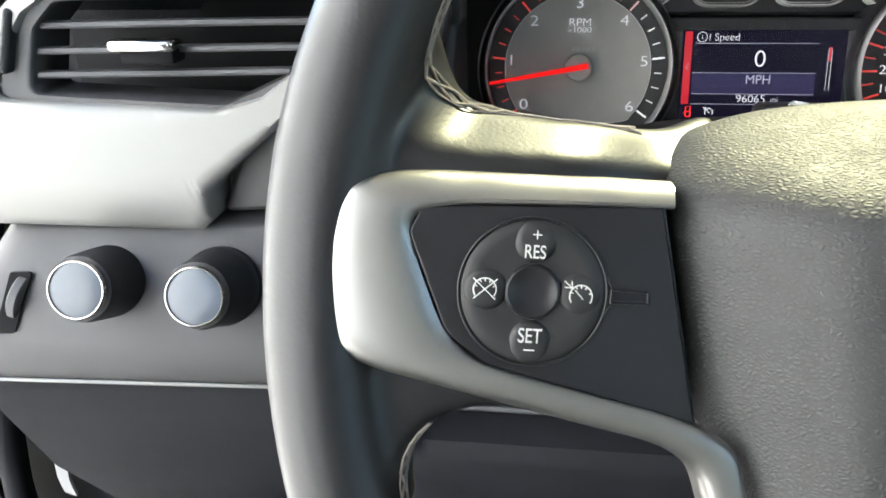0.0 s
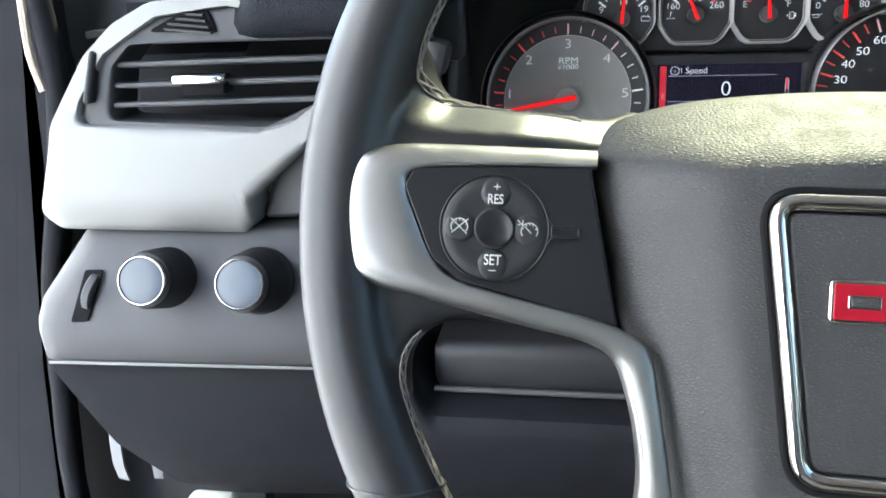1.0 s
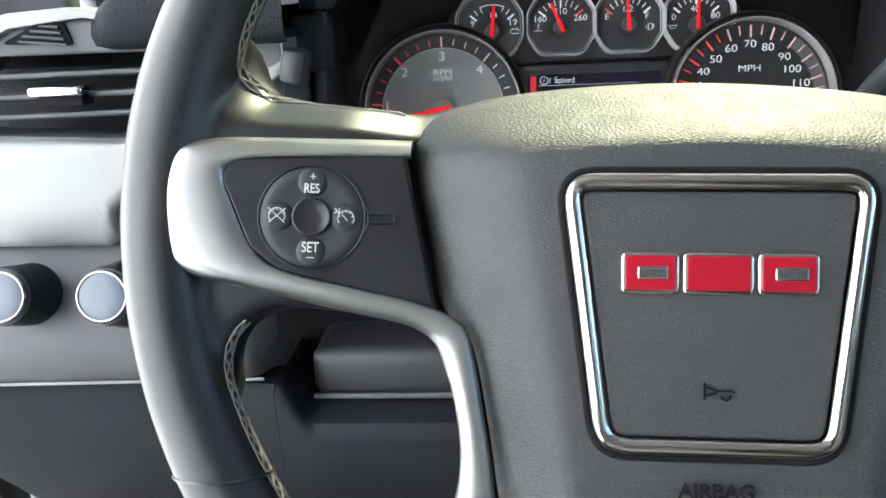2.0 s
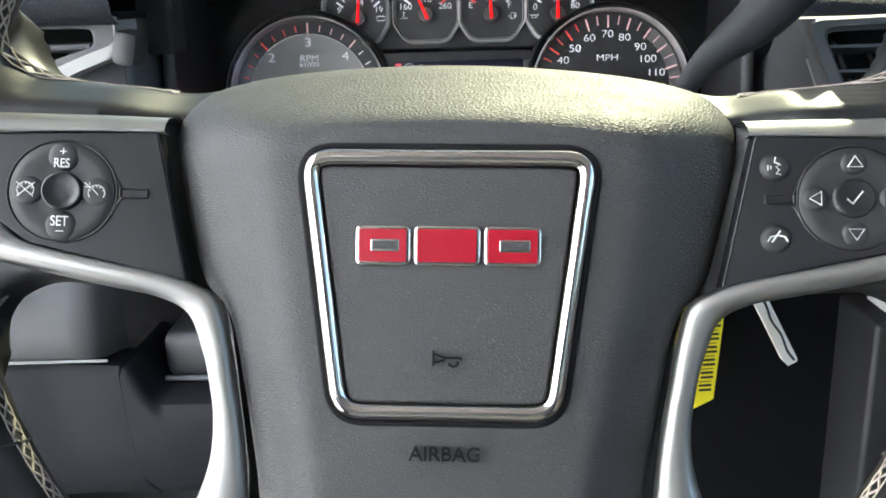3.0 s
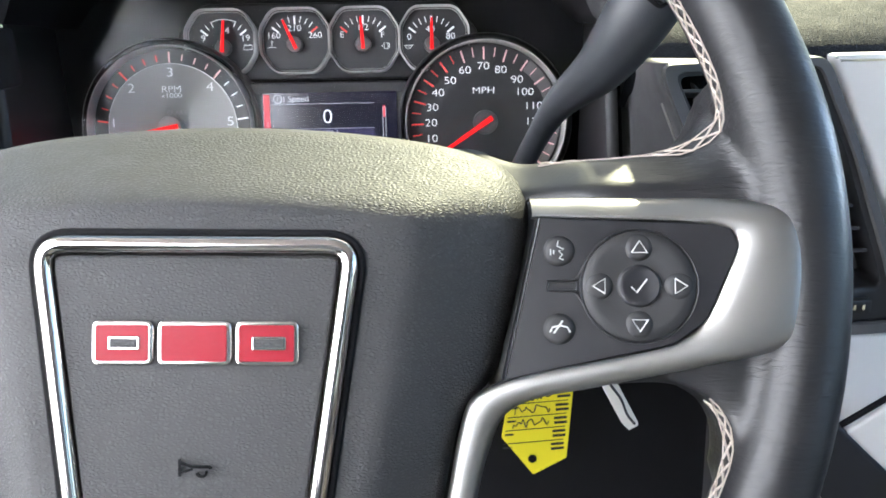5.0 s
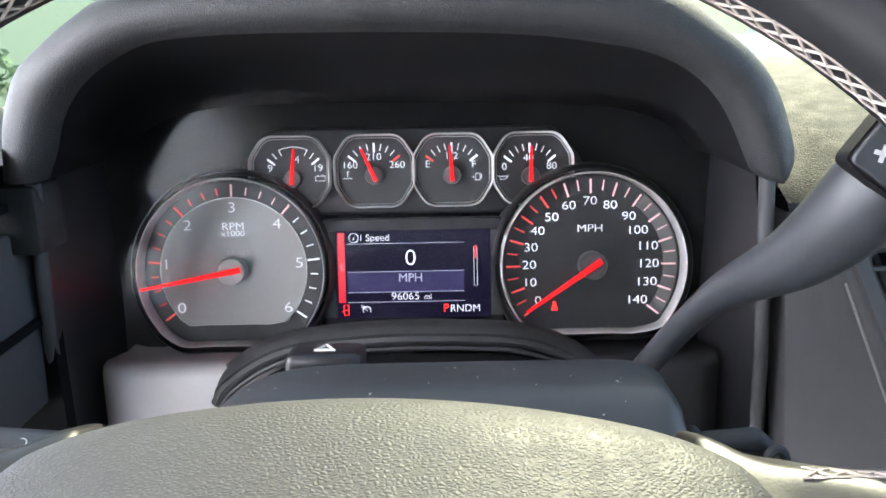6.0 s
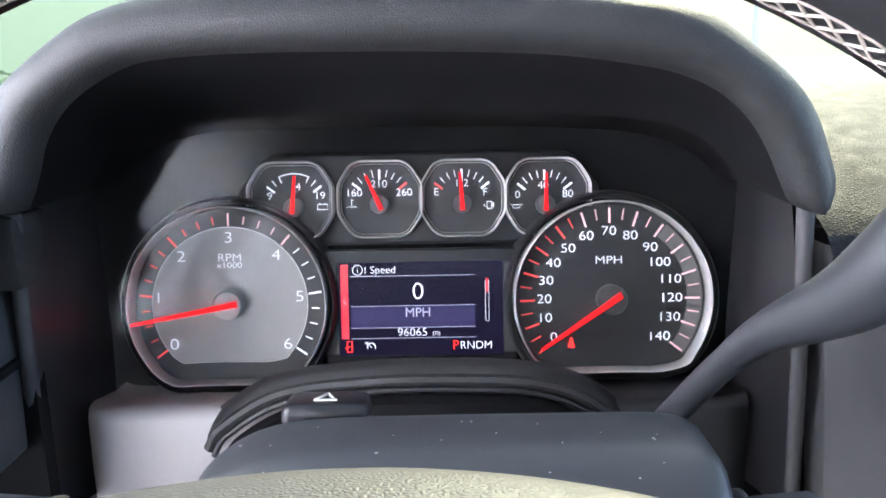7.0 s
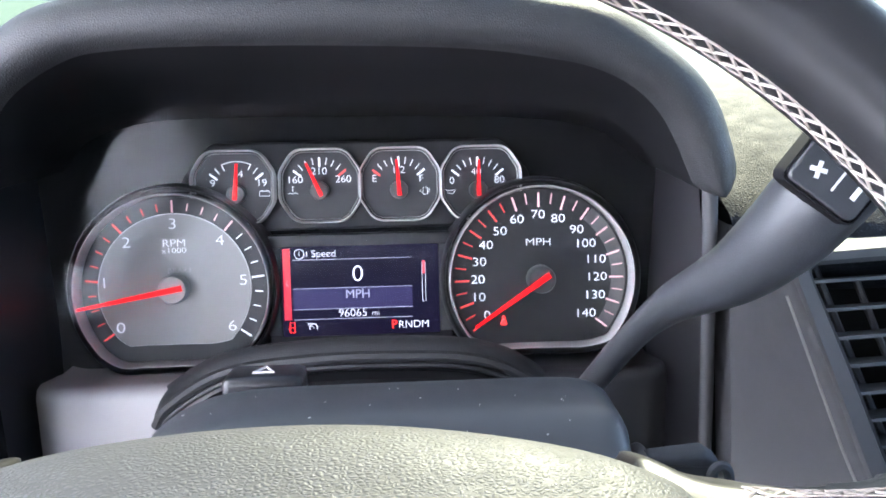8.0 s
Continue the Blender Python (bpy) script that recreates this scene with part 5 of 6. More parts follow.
def plate_with_hole(name, outer, hole, c, face, depth, edge, mat, parent, label=""):
    """A plate that faces the driver, with an opening right through it. face(x, z) gives its depth y."""
    n = 720
    O, I = by_angle(outer, c, n), by_angle(hole, c, n)
    rings = []
    for o, back in ((O, depth), (O, edge)):
        rings.append([Vector((p.x, face(p.x, p.y) + back, p.y)) for p in o])
    for t, b in ((0.04, edge * 0.4), (0.10, 0.0), (0.2, 0.0), (0.3, 0.0), (0.4, 0.0), (0.5, 0.0), (0.6, 0.0), (0.7, 0.0), (0.8, 0.0), (0.90, 0.0), (0.96, edge * 0.3)):
        rings.append([Vector((p.lerp(q, t).x, face(*p.lerp(q, t)) + b, p.lerp(q, t).y)) for p, q in zip(O, I)])
    for back in (edge, depth):
        rings.append([Vector((p.x, face(p.x, p.y) + back, p.y)) for p in I])
    bm = bmesh.new()
    loft(bm, rings)
    return world_part(name, bm, mat, parent, label, angle=50)


def plate(name, outline, face, depth, edge, mat, parent, label=""):
    c = sum((Vector(p) for p in outline), Vector((0, 0))) / len(outline)
    o = [Vector(p) for p in outline]
    rings = [[Vector((p.x, face(p.x, p.y) + depth, p.y)) for p in o]]
    for d, b in ((0.0, edge), (edge * 0.3, edge * 0.3), (edge, 0.0)):
        rings.append([Vector((p.x, face(p.x, p.y) + b, p.y)) for p in inset(o, d)])
    bm = bmesh.new()
    loft(bm, rings, cap_end=True)
    return world_part(name, bm, mat, parent, label, angle=50)


vent_left = thing("dash_vent", "black slatted air vent in a pale satin silver surround", "air vent", pose(-0.33, 0.2, 1.02))
OUT = rounded([(-0.4110, 0.9655), (-0.4030, 0.9559), (-0.2945, 0.9500), (-0.2880, 0.9560), (-0.2868, 0.9720), (-0.2560, 0.9985), (-0.2293, 1.0239), (-0.2060, 1.0352), (-0.1860, 1.0425), (-0.1852, 1.0640), (-0.2490, 1.0705), (-0.2990, 1.0835), (-0.3347, 1.0812), (-0.3560, 1.0705), (-0.3735, 1.0545), (-0.3975, 1.0170)],
              [0.008, 0.008, 0.004, 0.004, 0.006, 0.02, 0.02, 0.01, 0.0005, 0.0005, 0.02, 0.02, 0.02, 0.02, 0.03, 0.03])
HOLE = rounded([(-0.3804, 1.0172), (-0.2795, 1.0104), (-0.2583, 1.0157), (-0.2335, 1.0336), (-0.2080, 1.0428), (-0.1868, 1.0496), (-0.1868, 1.0625), (-0.2488, 1.0692), (-0.2907, 1.0775), (-0.3301, 1.0730), (-0.3606, 1.0544), (-0.3768, 1.0301)], 0.006)
VENT = rounded([(-0.3640, 1.0184), (-0.275, 1.0122), (-0.2483, 1.0237), (-0.2269, 1.0404), (-0.2000, 1.0485), (-0.2000, 1.0580), (-0.3480, 1.0591), (-0.3588, 1.0477)], 0.005)


def left_face(x, z):
    """Depth of the silver surround: it leans back upwards, with a chamfer along its foot."""
    return 0.186 + 0.10 * (z - 1.0) + 0.12 * (x + 0.28) + max(0.0, 0.972 - z) * 0.35


plate_with_hole("surround", OUT, HOLE, (-0.315, 1.030), left_face, 0.03, 0.004, SILVER_TRIM, vent_left, "pale satin silver surround")
plate_with_hole("bezel", inset(HOLE, -0.0005), VENT, (-0.315, 1.036), lambda x, z: left_face(x, z) + 0.004, 0.03, 0.002, DASH_SOFT, vent_left, "grey vent bezel")
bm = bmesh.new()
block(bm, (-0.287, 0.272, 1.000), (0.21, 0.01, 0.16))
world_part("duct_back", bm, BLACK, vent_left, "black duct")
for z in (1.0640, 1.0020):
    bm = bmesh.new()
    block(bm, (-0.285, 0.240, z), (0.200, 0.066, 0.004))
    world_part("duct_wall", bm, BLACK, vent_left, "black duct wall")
for z, x0, x1 in ((1.0485, -0.3575, -0.203), (1.0372, -0.3610, -0.232), (1.0265, -0.3620, -0.246)):
    bm = bmesh.new()
    rings = []
    for x in np.linspace(x0, x1, 12):
        y = left_face(x, z) + 0.007
        rings.append([Vector((x, y, z - 0.0006)), Vector((x, y + 0.0006, z + 0.0010)), Vector((x, y + 0.004, z + 0.0016)), Vector((x, y + 0.022, z - 0.0030)), Vector((x, y + 0.022, z - 0.0044)), Vector((x, y + 0.004, z - 0.0020)), Vector((x, y + 0.0006, z - 0.0016))])
    loft(bm, rings, cap_start=True, cap_end=True)
    world_part("slat", bm, DASH_SOFT, vent_left, "dark slat")
bm = bmesh.new()
block(bm, (-0.3085, left_face(-0.3085, 1.039) + 0.002, 1.0400), (0.0310, 0.012, 0.0052), 0.0018, seg=3)
world_part("tab", bm, CHROME, vent_left, "bright chrome vent tab")
bm = bmesh.new()
block(bm, (-0.3085, left_face(-0.3085, 1.033) + 0.009, 1.0350), (0.026, 0.014, 0.008), 0.002)
world_part("tab_foot", bm, BLACK, vent_left)
bm = bmesh.new()
th = rounded([(-0.3755, 1.0285), (-0.3705, 1.0285), (-0.3640, 1.0560), (-0.3680, 1.0575)], 0.002)
slab(bm, th, 0, 0.008, 0.002)
for v in bm.verts:
    x, z, h = v.co
    v.co = Vector((x, left_face(x, z) + 0.006 - h, z))
world_part("thumbwheel", bm, DARK, vent_left, "black ribbed thumbwheel")
for k in range(4):
    z = 1.0655 + k * 0.0028
    bm = bmesh.new()
    block(bm, (-0.3150 + 0.002 * k, left_face(-0.32, z) + 0.0035, z), (0.030 - 0.0065 * k, 0.004, 0.0012), 0, Matrix.Rotation(radians(6), 4, "Y"))
    world_part("demister_slat", bm, DARK, vent_left, "black demister slat")
bm = bmesh.new()
slab(bm, rounded([(-0.3370, 1.0655), (-0.2980, 1.0640), (-0.3020, 1.0755), (-0.3140, 1.0765)], 0.0015), 0, 0.002)
for v in bm.verts:
    x, z, h = v.co
    v.co = Vector((x, left_face(x, z) + 0.0042 - h, z))
world_part("demister_recess", bm, BLACK, vent_left)

switch = thing("lamp_switch_panel", "dark grey dashboard panel with lamp knobs and a pale lower edge", "dashboard panel", pose(-0.32, 0.19, 0.91))
bm = bmesh.new()
PROFILE = [(0.232, 0.9535), (0.196, 0.9515), (0.1935, 0.949), (0.178, 0.9060), (0.1735, 0.8935), (0.1720, 0.886), (0.1730, 0.8725), (0.1760, 0.8700), (0.215, 0.8695)]
rings = []
for k in range(26):
    t = k / 25
    row = []
    for y, z in PROFILE:
        xl = -0.397 - 0.030 * min(1.0, max(0.0, (0.9515 - z) / 0.05))
        x = xl + (-0.207 - xl) * t
        end = max(0.0, (t - 0.93) / 0.07) ** 2 * 0.02 + max(0.0, (0.06 - t) / 0.06) ** 2 * 0.012
        row.append(Vector((x, y + end + 0.12 * (x + 0.30), z - 0.045 * (x + 0.29) * (1 if z < 0.94 else 0.3))))
    rings.append(row)
loft(bm, rings, closed=False)
world_part("panel", bm, SWITCH, switch, "dark grey sloping panel", angle=50)
bm = bmesh.new()
tube(bm, [Vector((x, 0.1730 + 0.12 * (x + 0.30), 0.8705 - 0.045 * (x + 0.29))) for x in np.linspace(-0.4170, -0.212, 12)], 0.0010, 6)
world_part("edge_strip", bm, SILVER_TRIM, switch, "thin pale edge strip")
bm = bmesh.new()
slab(bm, rounded([(-0.3990, 0.9020), (-0.3890, 0.9020), (-0.3800, 0.9310), (-0.3910, 0.9310)], 0.0015), 0, 0.001)
for v in bm.verts:
    x, z, h = v.co
    v.co = Vector((x, 0.178 + 0.355 * (z - 0.9105) + 0.12 * (x + 0.30) - 0.0008 - h, z))
world_part("dimmer_slot", bm, BLACK, switch, "black dimmer slot")
bm = bmesh.new()
turned(bm, [(0.0120, -0.0030), (0.0135, -0.0018), (0.0135, 0.0018), (0.0120, 0.0030)], seg=28)
wh = part("dimmer_wheel", bm, DASH_SOFT, switch, "ribbed grey dimmer wheel")
wh.data.transform(switch.matrix_world.inverted() @ frame_of((-0.3885, 0.1765, 0.9165), (0, -1, 0.35), (0.94, 0, -0.33)))

for x, y, z in ((-0.3418, 0.1500, 0.9345), (-0.2842, 0.1500, 0.9338)):
    km = switch.matrix_world.inverted() @ frame_of((x, y, z), (1, 0, 0), (0.06, -1, 0.33))
    bm = bmesh.new()
    turned(bm, [(0.0200, -0.050), (0.0200, -0.033), (0.0182, -0.031), (0.0168, -0.008), (0.0155, -0.0035), (0.0140, -0.0030)], seg=48)
    knob = part("lamp_knob", bm, DARK, switch, "black rotary knob with a pale glossy chrome-edged face")
    knob.data.transform(km)
    bm = bmesh.new()
    o = circle(0, 0, 0.0142, 48)
    frame_band(bm, o, inset(o, 0.0017), -0.002, 0.0008, None, 5)
    part("knob_ring", bm, CHROME, knob, "thin chrome ring").data.transform(km)
    bm = bmesh.new()
    turned(bm, [(0.0128, -0.0026), (0.0127, -0.0002), (0.0110, 0.0003), (0.006, 0.0005)], seg=48)
    part("knob_face", bm, KNOB_FACE, knob, "pale glossy knob face").data.transform(km)

knee = thing("lower_dashboard", "charcoal panel below the dashboard, curving away", "dashboard panel", pose(-0.2, 0.2, 0.80))
bm = bmesh.new()
rings = []
for y, z, xl in ((0.205, 0.8660, -0.424), (0.1830, 0.8645, -0.423), (0.1800, 0.860, -0.420), (0.180, 0.845, -0.410), (0.183, 0.810, -0.392), (0.192, 0.775, -0.362), (0.212, 0.752, -0.330), (0.245, 0.742, -0.300), (0.30, 0.738, -0.29)):
    rings.append([Vector((x, y + 0.12 * (min(x, -0.25) + 0.30), z - 0.045 * (min(x, -0.2) + 0.29) * (1 if z > 0.85 else 0.5))) for x in np.linspace(xl, -0.208, 40)])
for r in rings:
    r.append(r[-1] + Vector((0.001, 0.002, 0)))
    r.append(r[-1] + Vector((0.0, 0.010, 0)))
loft(bm, rings, closed=False)
world_part("panel", bm, DASH, knee, "charcoal grained lower panel", angle=50)
bm = bmesh.new()
xs = list(np.linspace(-0.2078, -0.180, 12)) + list(np.linspace(-0.165, 0.06, 12))
lift = [max(0.0, min(1.0, (-0.186 - x) / 0.0200)) for x in xs]
lift = [k * k * (3 - 2 * k) for k in lift]
loft(bm, [[Vector((x, y, z + up * k)) for x, k in zip(xs, lift)] for y, z, up in ((0.33, 0.842, 0.018), (0.2005, 0.8365, 0.0240), (0.1895, 0.8335, 0.0262), (0.1862, 0.826, 0.0285), (0.1862, 0.822, 0.020), (0.1885, 0.810, 0), (0.1972, 0.775, 0), (0.2175, 0.752, 0), (0.25, 0.742, 0), (0.30, 0.738, 0))], closed=False)
world_part("column_cover", bm, DASH, knee, "charcoal cover under the column", angle=50)
# the recess's deep shade, put in as a black sheet
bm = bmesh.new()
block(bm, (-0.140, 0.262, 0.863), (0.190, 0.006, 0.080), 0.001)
world_part("recess_shade", bm, BLACK, knee, "black sheet for the shade beside the bolster")
handle = thing("release_handle", "pale plastic release handle below the dashboard", "handle", pose(-0.354, 0.21, 0.737))
bm = bmesh.new()
block(bm, (0, 0, 0), (0.036, 0.018, 0.022), 0.006, seg=4)
part("grip", bm, material("pale handle plastic", (0.6, 0.58, 0.54), 0.5, wear=0.05), handle, "pale rounded grip")
bm = bmesh.new()
loft(bm, [[Vector((x + d, 0.222 + e, z)) for d, e in ((-0.0052, 0.0), (0.0052, -0.003), (0.0052, -0.001), (-0.0052, 0.002))] for x, z in ((-0.4270, 0.800), (-0.4290, 0.776), (-0.4295, 0.760), (-0.4270, 0.7480))], cap_start=True, cap_end=True)
bracket = thing("side_bracket", "bare grey metal bracket beside the knee panel", "bracket", pose(-0.41, 0.222, 0.80))
world_part("strap", bm, STRAP, bracket, "grey metal strap")
bm = bmesh.new()
block(bm, (-0.402, 0.226, 0.757), (0.0080, 0.002, 0.020), 0.0008)
world_part("strap", bm, STRAP, bracket, "grey metal strap")

# plain dash between the left vent and the cluster
mid = thing("dash_left_filler", "dark grey dashboard panel beside the cluster", "dashboard panel", pose(-0.23, 0.22, 0.99))
plate("panel", rounded([(-0.290, 0.9545), (-0.190, 0.9545), (-0.186, 1.052), (-0.215, 1.048), (-0.262, 1.015)], 0.004), lambda x, z: 0.203 + 0.25 * max(0, x + 0.26), 0.06, 0.004, DASH_SOFT, mid, "dark grey panel")
bm = bmesh.new()
block(bm, (-0.1800, 0.207, 1.0470), (0.014, 0.022, 0.019), 0.004, Matrix.Rotation(radians(14), 4, "Y"))
world_part("end_block", bm, DARK, mid, "dark end block of the vent")

bm = bmesh.new()
block(bm, (-0.182, 0.264, 1.057), (0.020, 0.030, 0.034), 0.003)
world_part("hood_foot", bm, HOOD, mid, "black foot of the hood")

# ---------------------------------------------------------------- padded dash top
top = thing("dashboard", "charcoal grained padded dashboard top", "dashboard", pose(0.4, 0.5, 1.05))
bm = bmesh.new()
rings = []
for y, z in ((0.225, 1.0590), (0.196, 1.0600), (0.1885, 1.0640), (0.1865, 1.0720), (0.1890, 1.0810), (0.198, 1.0875), (0.225, 1.0915), (0.29, 1.0925), (0.42, 1.090), (0.60, 1.085), (0.80, 1.045)):
    row = []
    for x in np.linspace(-0.296, -0.180, 24):
        e = max(0.0, (-0.272 - x) / 0.024) ** 2
        row.append(Vector((x, y + 0.018 * e, 1.056 + (z - 1.056) * (1 - 0.45 * e))))
    rings.append(row)
loft(bm, rings, closed=False)
world_part("left_pad", bm, DASH_TOP, top, "grained pad beside the hood", angle=60)
bm = bmesh.new()
loft(bm, [[Vector((x, y, z)) for x in np.linspace(-0.375, -0.300, 10)] for y, z in ((0.235, 1.040), (0.234, 1.050), (0.250, 1.060), (0.32, 1.068), (0.6, 1.075), (0.80, 1.045))], closed=False)
world_part("end_pad", bm, DASH_TOP, top, "grained end of the dash top", angle=60)
bm = bmesh.new()
loft(bm, [[Vector((x, y, z)) for x in np.linspace(-0.545, -0.372, 10)] for y, z in ((0.345, 1.030), (0.345, 1.062), (0.36, 1.0685), (0.6, 1.075), (0.84, 1.030))], closed=False)
world_part("corner_pad", bm, DASH_TOP, top, "grained dash corner by the pillar", angle=60)
bm = bmesh.new()
rings = []
for y, z in ((0.275, 1.020), (0.262, 1.030), (0.2500, 1.0420), (0.2490, 1.0500), (0.256, 1.0585), (0.275, 1.0680), (0.33, 1.0860), (0.42, 1.1050), (0.52, 1.1150), (0.62, 1.1170), (0.70, 1.1050), (0.735, 1.0600)):
    rings.append([Vector((x, y - 0.022 * min(1, max(0, (x - 0.2) / 0.03)), z)) for x in np.linspace(0.186, 1.28, 90)])
loft(bm, rings, closed=False)
world_part("right_pad", bm, DASH_TOP, top, "grained dash top beside the hood", angle=60)
bm = bmesh.new()
loft(bm, [[Vector((x, y, z)) for x in np.linspace(-0.25, 0.25, 20)] for y, z in ((0.44, 1.08), (0.60, 1.085), (0.80, 1.045))], closed=False)
world_part("centre_pad", bm, DASH_TOP, top, "grained dash top behind the hood", angle=60)

# ---------------------------------------------------------------- dashboard, driver's right
right = thing("dash_right_panel", "dark grey dashboard panel curving between cluster and vent", "dashboard panel", pose(0.21, 0.25, 0.97))


def vent_face(x, z):
    """Depth of the tall vent's face."""
    return 0.2080 + 0.10 * (z - 0.98) + 0.10 * (x - 0.27)


def panel_row(z):
    """The panel at one height: from the gap beside the cluster round a soft ridge to the vent."""
    xl = 0.1900 + (1.045 - z) * 0.0875
    xr = float(np.interp(z, (0.860, 0.894, 0.915, 0.955, 1.000, 1.040, 1.056), (0.272, 0.262, 0.252, 0.233, 0.214, 0.197, 0.192)))
    yr = vent_face(xr, z)
    ridge = (xr - 0.0045, yr + 0.0085)
    return [(xl, 0.285, z), (xl, 0.2660, z), (xl + 0.0012, 0.2610, z), (xl + 0.45 * (ridge[0] - xl), 0.2600 - 0.42 * (0.2600 - ridge[1]), z), (*ridge, z), (xr - 0.0006, yr + 0.0035, z), (xr + 0.004, yr + 0.0025, z)]


LEVELS = [float(z) for z in np.linspace(1.052, 0.900, 22)]
bm = bmesh.new()
loft(bm, [[Vector(p) for p in spline(panel_row(z), 36)] for z in LEVELS], closed=False)
world_part("panel", bm, DASH_SOFT, right, "dark grey curved panel", angle=70)
# highlight along the ridge, modelled as a thin silver line
bm = bmesh.new()
tube(bm, [Vector(panel_row(z)[4]) + Vector((-0.0002, -0.0004, 0)) for z in LEVELS[3:]], 0.0007, 6)
world_part("edge_strip", bm, SILVER_TRIM, right, "ridge highlight drawn as a thin pale line")
vent_right = thing("dash_vent", "tall black slatted air vent in a dark grey surround", "air vent", pose(0.28, 0.21, 0.97))
VO = rounded([(0.1930, 1.0515), (0.287, 1.0535), (0.311, 1.002), (0.338, 0.940), (0.350, 0.894), (0.2620, 0.894), (0.2520, 0.915), (0.2330, 0.955), (0.2140, 1.000), (0.1960, 1.040)], [0.006, 0.012, 0.05, 0.05, 0.006, 0.006, 0.02, 0.02, 0.02, 0.02])
VH = rounded([(0.2000, 1.0470), (0.2825, 1.0485), (0.3065, 1.000), (0.3310, 0.938), (0.3430, 0.9010), (0.2680, 0.9010), (0.2600, 0.920), (0.2407, 0.962), (0.2215, 1.003)], [0.005, 0.01, 0.04, 0.04, 0.005, 0.005, 0.02, 0.02, 0.02])

plate_with_hole("surround", VO, VH, (0.275, 0.972), vent_face, 0.05, 0.003, DASH_SOFT, vent_right, "dark grey vent surround")
VS = rounded([(0.2030, 1.0445), (0.2790, 1.0455), (0.3030, 1.000), (0.3265, 0.938), (0.3325, 0.9220), (0.2625, 0.9220), (0.2432, 0.962), (0.2240, 1.003)], 0.004)
plate_with_hole("frame", inset(VH, -0.0005), VS, (0.275, 0.975), lambda x, z: vent_face(x, z) + 0.003, 0.05, 0.002, DARK, vent_right, "black vent frame")
for k in range(8):
    z = 1.0365 - k * 0.0134
    x0 = 0.2040 + (1.044 - z) * 0.468
    x1 = 0.2800 + (1.045 - z) * 0.42
    bm = bmesh.new()
    rings = []
    for x in np.linspace(x0, x1, 8):
        y = vent_face(x, z) + 0.006
        rings.append([Vector((x, y, z - 0.0006)), Vector((x, y + 0.0003, z + 0.0008)), Vector((x, y + 0.003, z + 0.0007)), Vector((x, y + 0.020, z - 0.0050)), Vector((x, y + 0.020, z - 0.0064)), Vector((x, y + 0.003, z - 0.0018))])
    loft(bm, rings, cap_start=True, cap_end=True)
    world_part("slat", bm, DASH_SOFT, vent_right, "dark slat")
for k in range(4):
    bm = bmesh.new()
    x = 0.218 + k * 0.0185
    tube(bm, [Vector((x, vent_face(x, 1.04) + 0.032, 1.045)), Vector((x + 0.056, vent_face(x, 0.93) + 0.032, 0.925))], 0.0017, 6)
    world_part("vane", bm, DASH_SOFT, vent_right)
bm = bmesh.new()
block(bm, (0.275, 0.290, 0.975), (0.17, 0.006, 0.16))
world_part("duct_back", bm, BLACK, vent_right, "black duct")
bm = bmesh.new()
block(bm, (0.3115, vent_face(0.3115, 0.912) + 0.003, 0.9120), (0.026, 0.008, 0.0085), 0.0015)
tw = world_part("thumbwheel", bm, DARK, vent_right, "black thumbwheel")
for k in range(4):
    bm = bmesh.new()
    block(bm, (0.3035 + k * 0.0052, vent_face(0.3115, 0.912) - 0.0012, 0.9120), (0.0016, 0.0008, 0.0032))
    world_part("rib", bm, DULL_CHROME, tw)

stack = thing("centre_stack", "satin silver centre stack flank beside the vent", "dashboard panel", pose(0.38, 0.22, 0.95))
plate("upper_flank", rounded([(0.2890, 1.0540), (0.62, 1.0540), (0.62, 0.8940), (0.3560, 0.8940), (0.3420, 0.940), (0.3140, 1.003)], 0.004), lambda x, z: 0.213 + 0.10 * (z - 0.98) + 0.05 * (x - 0.3), 0.04, 0.004, STACK, stack, "pale satin silver flank")
plate("lower_flank", rounded([(0.262, 0.8925), (0.62, 0.8925), (0.62, 0.700), (0.400, 0.700), (0.262, 0.840)], 0.003), lambda x, z: 0.2085, 0.03, 0.002, STACK, stack, "pale satin silver lower flank")
plate("pocket_lid", rounded([(0.318, 0.826), (0.3565, 0.8545), (0.62, 0.8690), (0.62, 0.70), (0.40, 0.70), (0.330, 0.800)], 0.004), lambda x, z: 0.2055, 0.010, 0.0025, STACK, stack, "pale silver lid")
bm = bmesh.new()
tube(bm, [Vector((0.3150, 0.2080, 0.8300)), Vector((0.3560, 0.2080, 0.8580)), Vector((0.62, 0.2080, 0.8730))], 0.0022, 6)
world_part("lid_gap", bm, BLACK, stack, "dark gap above the lid")
console = thing("centre_console", "black console side with a double row of pale stitches", "console", pose(0.30, 0.2, 0.75))
plate("side", rounded([(0.252, 0.872), (0.272, 0.8800), (0.2965, 0.8610), (0.3186, 0.8330), (0.3376, 0.8145), (0.3675, 0.7863), (0.440, 0.715), (0.62, 0.640), (0.62, 0.55), (0.262, 0.55)], 0.004), lambda x, z: 0.2035, 0.05, 0.004, DARK, console, "black console side")
for off in (0.0, 0.011):
    bm = bmesh.new()
    a, b = Vector((0.283 + off * 0.6, 0.2030, 0.811 + off * 0.55)), Vector((0.336 + off, 0.2030, 0.722 + off * 0.4))
    for k in range(26):
        tube(bm, [a.lerp(b, k / 26), a.lerp(b, (k + 0.62) / 26)], 0.0005, 4)
    ob = world_part("stitching", bm, THREAD, console, "pale stitches")
    ob["kind"] = "stuff"
bm = bmesh.new()
tube(bm, [Vector((0.286, 0.2040, 0.815)), Vector((0.343, 0.2040, 0.722))], 0.0045, 8)
world_part("seam_roll", bm, DARK, console, "black rolled seam")

